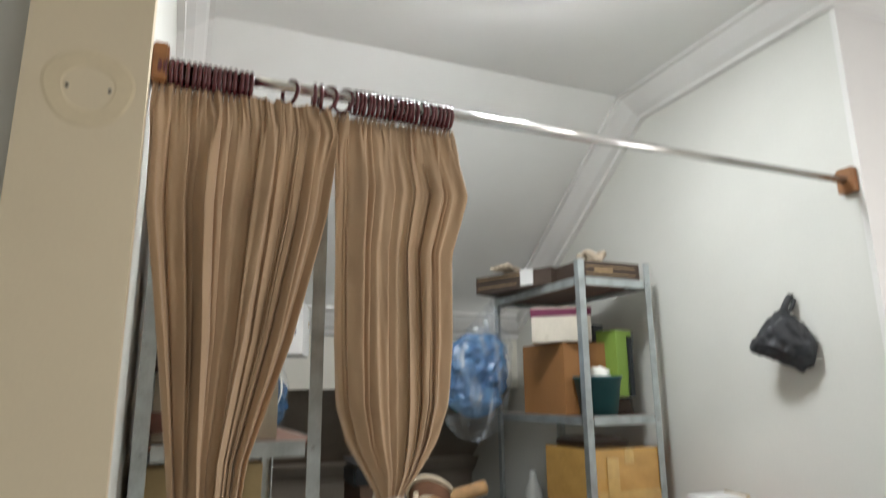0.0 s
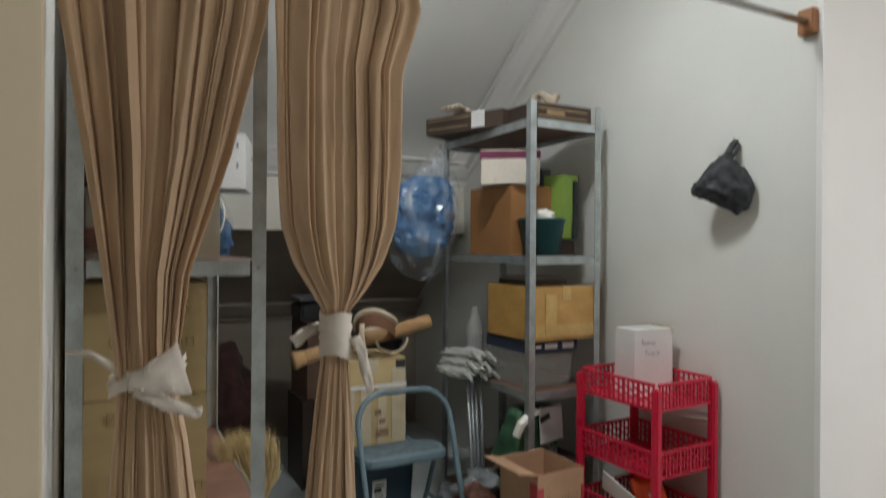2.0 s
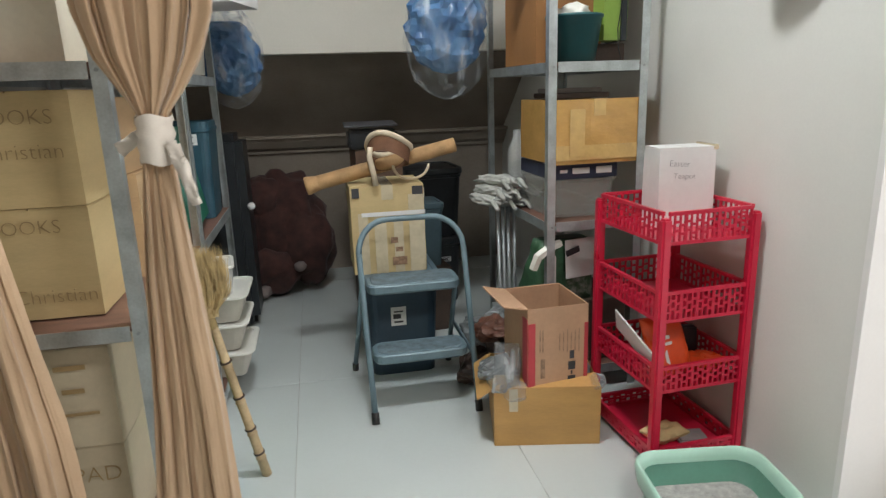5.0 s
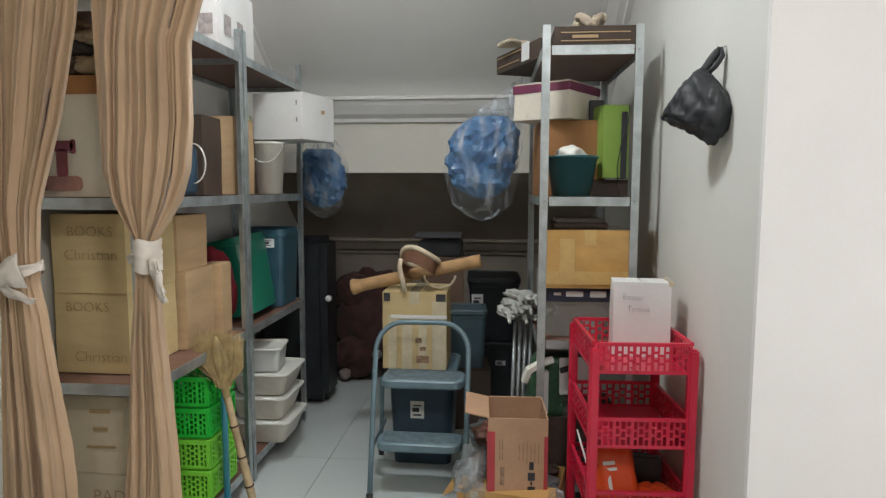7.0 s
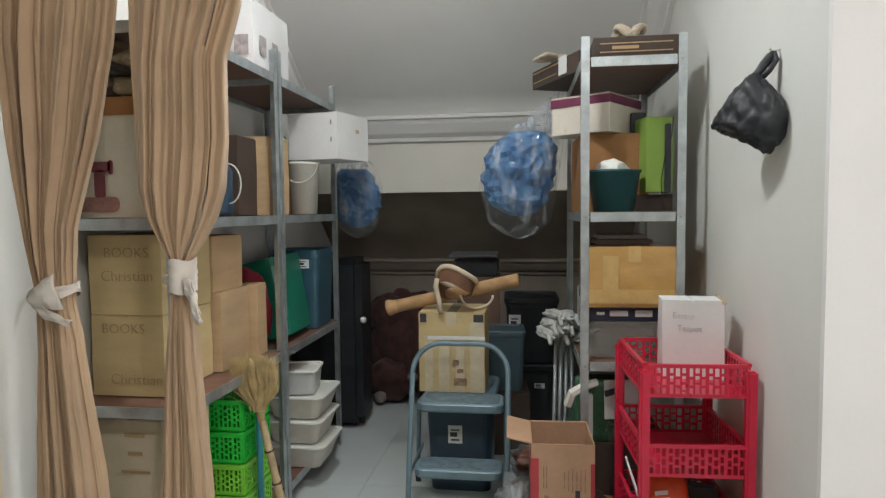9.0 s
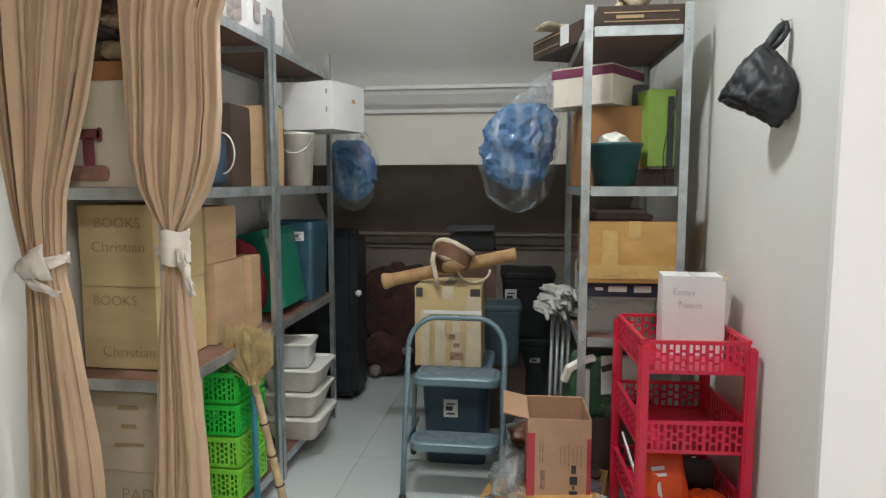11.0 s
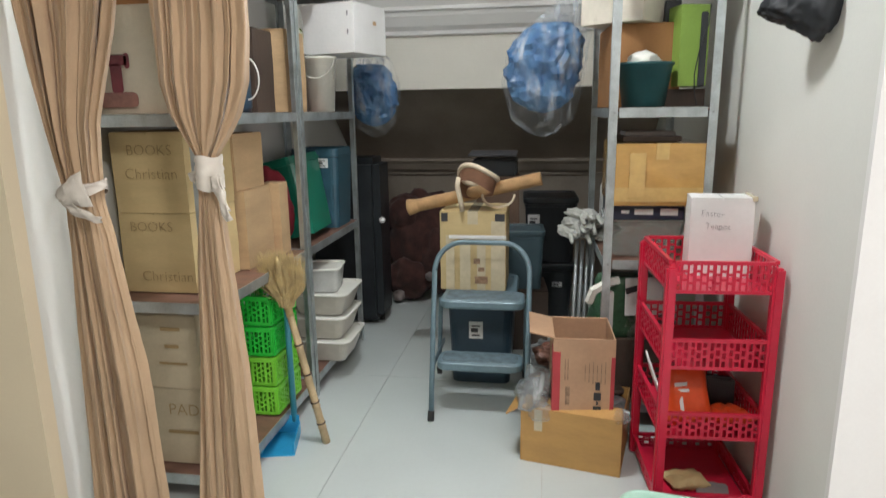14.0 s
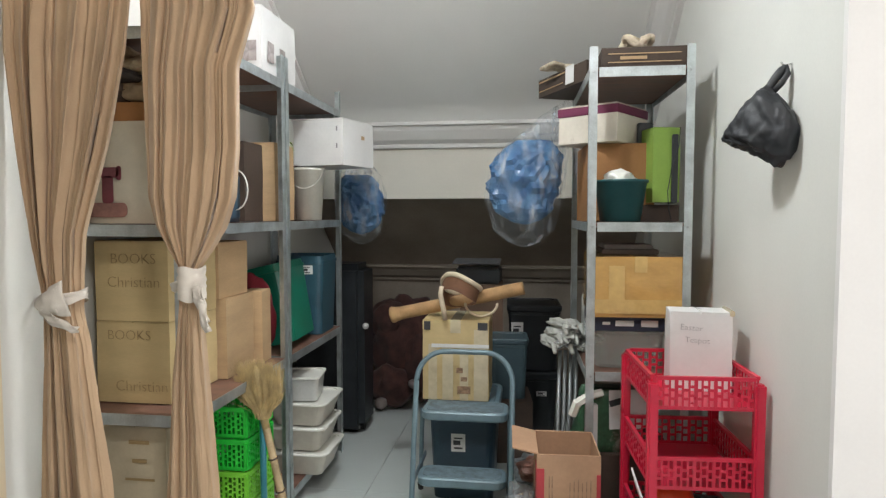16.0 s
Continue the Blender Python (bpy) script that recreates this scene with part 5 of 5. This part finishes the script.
def film_bag(m, rx, ry, rz, label, seed, top, neck, drop):
    """A clear bag, creased from its neck down, with crumpled sheet inside."""
    b = thing("clear_bag", m, label, "bag")
    for name, material in (("contents", BAGBLUE), ("film", FILM)):
        inner = name == "contents"
        bm = bmesh.new()
        for v in bmesh.ops.create_icosphere(bm, subdivisions=4 if inner else 5, radius=1)["verts"]:
            p = v.co.copy()
            a = math.atan2(p.y, p.x)
            wide = float(np.interp(p.z, (-1, -0.92, -0.7, -0.2, 0.3, 0.7, 1), (0.06, 0.42, 0.80, 1.0, 1.0, 0.90, 0.58)))
            flat = Vector((p.x, p.y, 0)).normalized() * min(1.0, wide) if abs(p.z) < 0.999 else Vector((0, 0, 0))
            c = Vector((flat.x * rx, flat.y * ry, p.z * rz))
            w = Vector((c.x, c.y, c.z)) * 9 + Vector((seed, seed, 0))
            near, pts = noise.voronoi(w)
            if inner:
                c = Vector((c.x * 0.88, c.y * 0.85, (p.z * 0.74 + drop) * rz))
                d = 0.16 * (near[1] - near[0]) + 0.14 * noise.noise(w * 0.8) + 0.16 * noise.noise(w * 3.7)
            else:
                fan = math.sin(9 * a + 3 * noise.noise(w * 0.5) + seed) * max(0.0, 0.25 + 0.75 * p.z)
                d = 0.05 * fan + 0.08 * (near[1] - near[0]) + 0.05 * noise.noise(w * 0.7)
            c = Vector((c.x * (1 + d), c.y * (1 + d), c.z + 0.02 * rz * d))
            c.x += top * max(0.0, p.z + 0.2) ** 2 * (0.5 if inner else 1.0)
            v.co = c
        part(name, bm, material, b, "folded blue plastic sheet" if inner else "crinkled clear film", not inner)
    part("neck", tube(bmesh.new(), [Vector(p) - m.translation for p in neck], [0.085, 0.06, 0.03, 0.012], 14), FILM, b, "gathered film neck tied to a post", True)
    return b


film_bag(pose(1.985, 3.0, 1.425), 0.178, 0.12, 0.268, "large clear bag of blue plastic hanging by the shelving", 2.0, 0.055, [(2.04, 3.02, 1.65), (2.10, 3.06, 1.74), (2.17, 3.13, 1.83), (2.226, 3.205, 1.89)], 0.13)
film_bag(pose(1.05, 3.50, 1.37), 0.145, 0.13, 0.23, "clear bag of blue plastic hanging at a shelf end", 6.0, -0.02, [(1.04, 3.48, 1.53), (1.03, 3.42, 1.60), (1.01, 3.36, 1.66), (0.988, 3.303, 1.70)], -0.02)

# ---- deep end ----
su = thing("suitcase", pose(0.84, 3.66, 0), "tall black soft case standing in the shade", "suitcase")
part("body", boxed(-0.21, 0.21, -0.14, 0.14, 0.03, 1.02, 0.04), BLACKP, su)
part("stud", lump(bmesh.new(), 0.02, 0.02, 0.02, 0.05, 2, 0, 2), PAPER, su, "round white stud", True).location = (0.225, -0.13, 0.66)
for x in (-0.17, 0.17):
    part("wheel", tube(bmesh.new(), [(x - 0.012, 0, 0.03), (x + 0.012, 0, 0.03)], 0.03, 14), RUBBER, su)
ph = thing("plush_heap", pose(1.18, 4.22, 0), "heap of dark brown plush and cloth on the floor", "soft toy")
for k, (x, y, z, rx, ry, rz) in enumerate(((0.0, 0.0, 0.42, 0.24, 0.16, 0.32), (-0.12, -0.05, 0.60, 0.13, 0.12, 0.13), (0.13, -0.08, 0.30, 0.16, 0.12, 0.24), (-0.08, -0.12, 0.16, 0.17, 0.12, 0.14))):
    part("lump", lump(bmesh.new(), rx, ry, rz, 0.22, 2.0, k * 4.0, 4), PLUSH, ph, "", True).location = (x, y, z)
part("paw", lump(bmesh.new(), 0.035, 0.03, 0.03, 0.2, 2, 0, 3), mat("grey_fluff", (0.22, 0.18, 0.17), 0.95), ph, "small pale paw", True).location = (0.08, -0.22, 0.20)
part("paw", lump(bmesh.new(), 0.04, 0.03, 0.04, 0.2, 2, 4, 3), mat("grey_fluff", (0.22, 0.18, 0.17)), ph, "small pale paw", True).location = (-0.14, -0.22, 0.06)

# ---- green baskets, dustpan and broom ----
def basket(z, material, label):
    b = thing("plastic_basket", pose(0.90, 2.27, z), label, "basket", "stacked baskets")
    w, d, h = 0.165, 0.25, 0.122
    part("base", loft(bmesh.new(), [rrect(w * 0.88, d * 0.9, 0.02, 0), rrect(w * 0.9, d * 0.92, 0.02, 0.012)]), material, b)
    for name, o, ux, ww, n in (("end_panel", (-w / 2 + 0.012, -d / 2 + 0.006, 0.008), (1, 0, 0), w - 0.024, 8), ("end_panel", (-w / 2 + 0.012, d / 2 - 0.006, 0.008), (1, 0, 0), w - 0.024, 8),
                               ("side_panel", (-w / 2 + 0.006, -d / 2 + 0.012, 0.008), (0, 1, 0), d - 0.024, 12), ("side_panel", (w / 2 - 0.006, -d / 2 + 0.012, 0.008), (0, 1, 0), d - 0.024, 12)):
        bm = bmesh.new()
        lattice(bm, o, ux, (0, 0, 1), ww, h - 0.016, 0.005, n, 4)
        part(name, bm, material, b, "pierced plastic panel")
    outer, inner = rrect(w, d, 0.03, h - 0.014), rrect(w - 0.02, d - 0.02, 0.022, h - 0.014)
    part("rim", loft(bmesh.new(), [inner, outer, rrect(w, d, 0.03, h), rrect(w - 0.02, d - 0.02, 0.022, h), inner], False), material, b)
    for x in (-1, 1):
        for y in (-1, 1):
            part("corner", boxed(x * (w / 2 - 0.012) - 0.009, x * (w / 2 - 0.012) + 0.009, y * (d / 2 - 0.012) - 0.009, y * (d / 2 - 0.012) + 0.009, 0.006, h - 0.012, 0.004), material, b)
    return b


for k in range(4):
    basket(0.104 + 0.124 * k, LIME if k < 2 else GREENP, "lime green pierced basket stacked on a shelf" if k < 2 else "bright green pierced basket stacked on a shelf")

dp = thing("dustpan", pose(1.035, 2.12, 0, 0, 0, 14), "blue long-handled dustpan leaning beside the shelving", "dustpan")
bm = bmesh.new()
loft(bm, [[(x, y, 0.0), (x, y, 0.008 + h), (x, y + 0.004, 0.008 + h), (x, y + 0.004, 0.0)] for x, y, h in ((-0.10, 0.10, 0.07), (0.02, 0.10, 0.07))])
box(bm, -0.10, 0.02, -0.08, 0.10, 0.0, 0.004)
box(bm, -0.104, -0.10, -0.08, 0.10, 0.0, 0.05)
box(bm, 0.02, 0.024, -0.08, 0.10, 0.0, 0.05)
part("pan", bm, BLUEP, dp, "open blue scoop")
part("handle", tube(bmesh.new(), [(0.0, 0.11, 0.05), (0.0, 0.10, 0.30), (0.0, 0.095, 0.60)], [0.013, 0.012, 0.012], 10), mat("teal_blue_plastic", (0.06, 0.32, 0.42), 0.4, var=0.1), dp, "blue-green tube handle", True)

br = thing("broom", pose(0, 0, 0), "straw broom with a bamboo handle, standing bristles up", "broom")
a, b = Vector((1.166, 2.16, 0.0)), Vector((1.042, 2.12, 0.65))
part("handle", tube(bmesh.new(), [a.lerp(b, t) for t in (0, 0.10, 0.105, 0.11, 0.24, 0.245, 0.25, 0.42, 0.425, 0.43, 0.62, 0.625, 0.63, 0.85, 1.0)], [0.016, 0.0155, 0.018, 0.0155, 0.015, 0.0175, 0.015, 0.015, 0.017, 0.0145, 0.014, 0.0165, 0.014, 0.014, 0.013], 10), BAMBOO, br, "", True)
for t in (0.13, 0.27, 0.45, 0.64):
    part("binding", tube(bmesh.new(), [a.lerp(b, t), a.lerp(b, t + 0.008)], 0.0185, 10), DKBROWN, br, "dark binding")
r3 = random.Random(5)
verts, faces = [], []
for k in range(2200):
    s = b.lerp(a, 0.12) + Vector((r3.gauss(0, 0.008), r3.gauss(0, 0.008), 0))
    spread = max(-0.085, min(0.085, r3.gauss(0, 0.042)))
    L = r3.uniform(0.09, 0.205) if k % 3 else r3.uniform(0.17, 0.215)
    side = -1 if r3.random() < 0.07 else 0
    e = s + Vector((-0.20 * L + spread + side * 0.05, r3.gauss(0.18 * L, 0.020), L * (0.75 if side else 1)))
    m1 = s.lerp(e, 0.5) + Vector((spread * 0.25, 0, 0.01))
    w = Vector((0.0013, 0.0007, 0))
    i = len(verts)
    verts += [tuple(s - w), tuple(s + w), tuple(m1 + w), tuple(m1 - w), tuple(e)]
    faces += [(i, i + 1, i + 2, i + 3), (i + 3, i + 2, i + 4)]
me = bpy.data.meshes.new("bristles")
me.from_pydata(verts, [], faces)
me.materials.append(STRAW)
ob = new("bristles", me)
ob.parent = br
tagged(ob, "fanned dry straw bristles", kind="stuff")
part("bristle_core", tube(bmesh.new(), [b.lerp(a, 0.18), b, b + Vector((-0.008, 0.006, 0.04)), b + Vector((-0.014, 0.012, 0.08)), b + Vector((-0.020, 0.018, 0.11))], [0.014, 0.017, 0.020, 0.016, 0.004], 14), STRAW, br, "dense straw body", True)

# ---- unseen lamp base added above the room's fill light ----
rl = thing("ceiling_lamp", pose(2.35, -0.1, CEIL), "round lamp base added unseen above the fill light", "ceiling lamp")
part("base", loft(bmesh.new(), [ring_pts(0.24, 0), ring_pts(0.24, -0.05), ring_pts(0.22, -0.06)]), LIDW, rl, "pale ring-shaped base", True)

# ---- marks and fittings on the walls ----
ann = lambda r, y: [(0.482 + r * math.cos(t) * (1 + 0.05 * math.sin(3 * t)), y, 1.943 + r * math.sin(t)) for t in [2 * math.pi * i / 48 for i in range(48)]]
tagged(part("wall_stain", loft(bmesh.new(), [ann(0.042, FY), ann(0.046, FY - 0.001), ann(0.072, FY - 0.001), ann(0.078, FY)], False), STAIN), "faint ring-shaped stain on a pillar", "stain", kind="structure")
for x in (0.447, 0.517):
    tagged(part("nail_hole", tube(bmesh.new(), [(x, FY - 0.002, 1.943), (x, FY + 0.001, 1.943)], 0.0035, 8), INK), "small dark nail hole in a pillar", "nail hole", "nail holes")
so = thing("wall_socket", pose(3.078, FR, 0.276), "small cream wall socket", "socket")
part("plate", boxed(-0.04, 0.04, -0.008, 0, -0.04, 0.04, 0.003), LIDW, so)
part("outlet", boxed(-0.02, 0.02, -0.012, -0.008, -0.02, 0.02, 0.002), CREAM, so)
cb = thing("cable", pose(2.93, FR - 0.06, 0.0), "tangled dark cable on the floor by the wall", "cable")
pts = [(0.035 * math.cos(i * 0.16) + 0.0012 * i, -0.01 + 0.015 * math.sin(i * 0.21), 0.052 + 0.048 * math.sin(i * 0.16 + 1 + 0.004 * i)) for i in range(130)]
part("wire", tube(bmesh.new(), pts, 0.0026, 6), mat("grey_wire", (0.10, 0.095, 0.09), 0.5, var=0.1), cb, "", True)

# ---- floor tiles, last ----
TX, TY = 0.753, 1.506
tile_mesh = finish("tile", boxed(-TX / 2 + 0.0011, TX / 2 - 0.0011, -TY / 2 + 0.0011, TY / 2 - 0.0011, -0.012, 0.0, 0.0007), TILE)
for i in range(-4, 5):
    for j in range(-3, 3):
        cx, cy = 1.258 + TX * (i + 0.5), 1.31 + TY * (j + 0.5)
        if -1.7 < cx < 4.7:
            ob = new("tile", tile_mesh)
            ob.parent = floor
            ob.location = (cx, cy, 0)
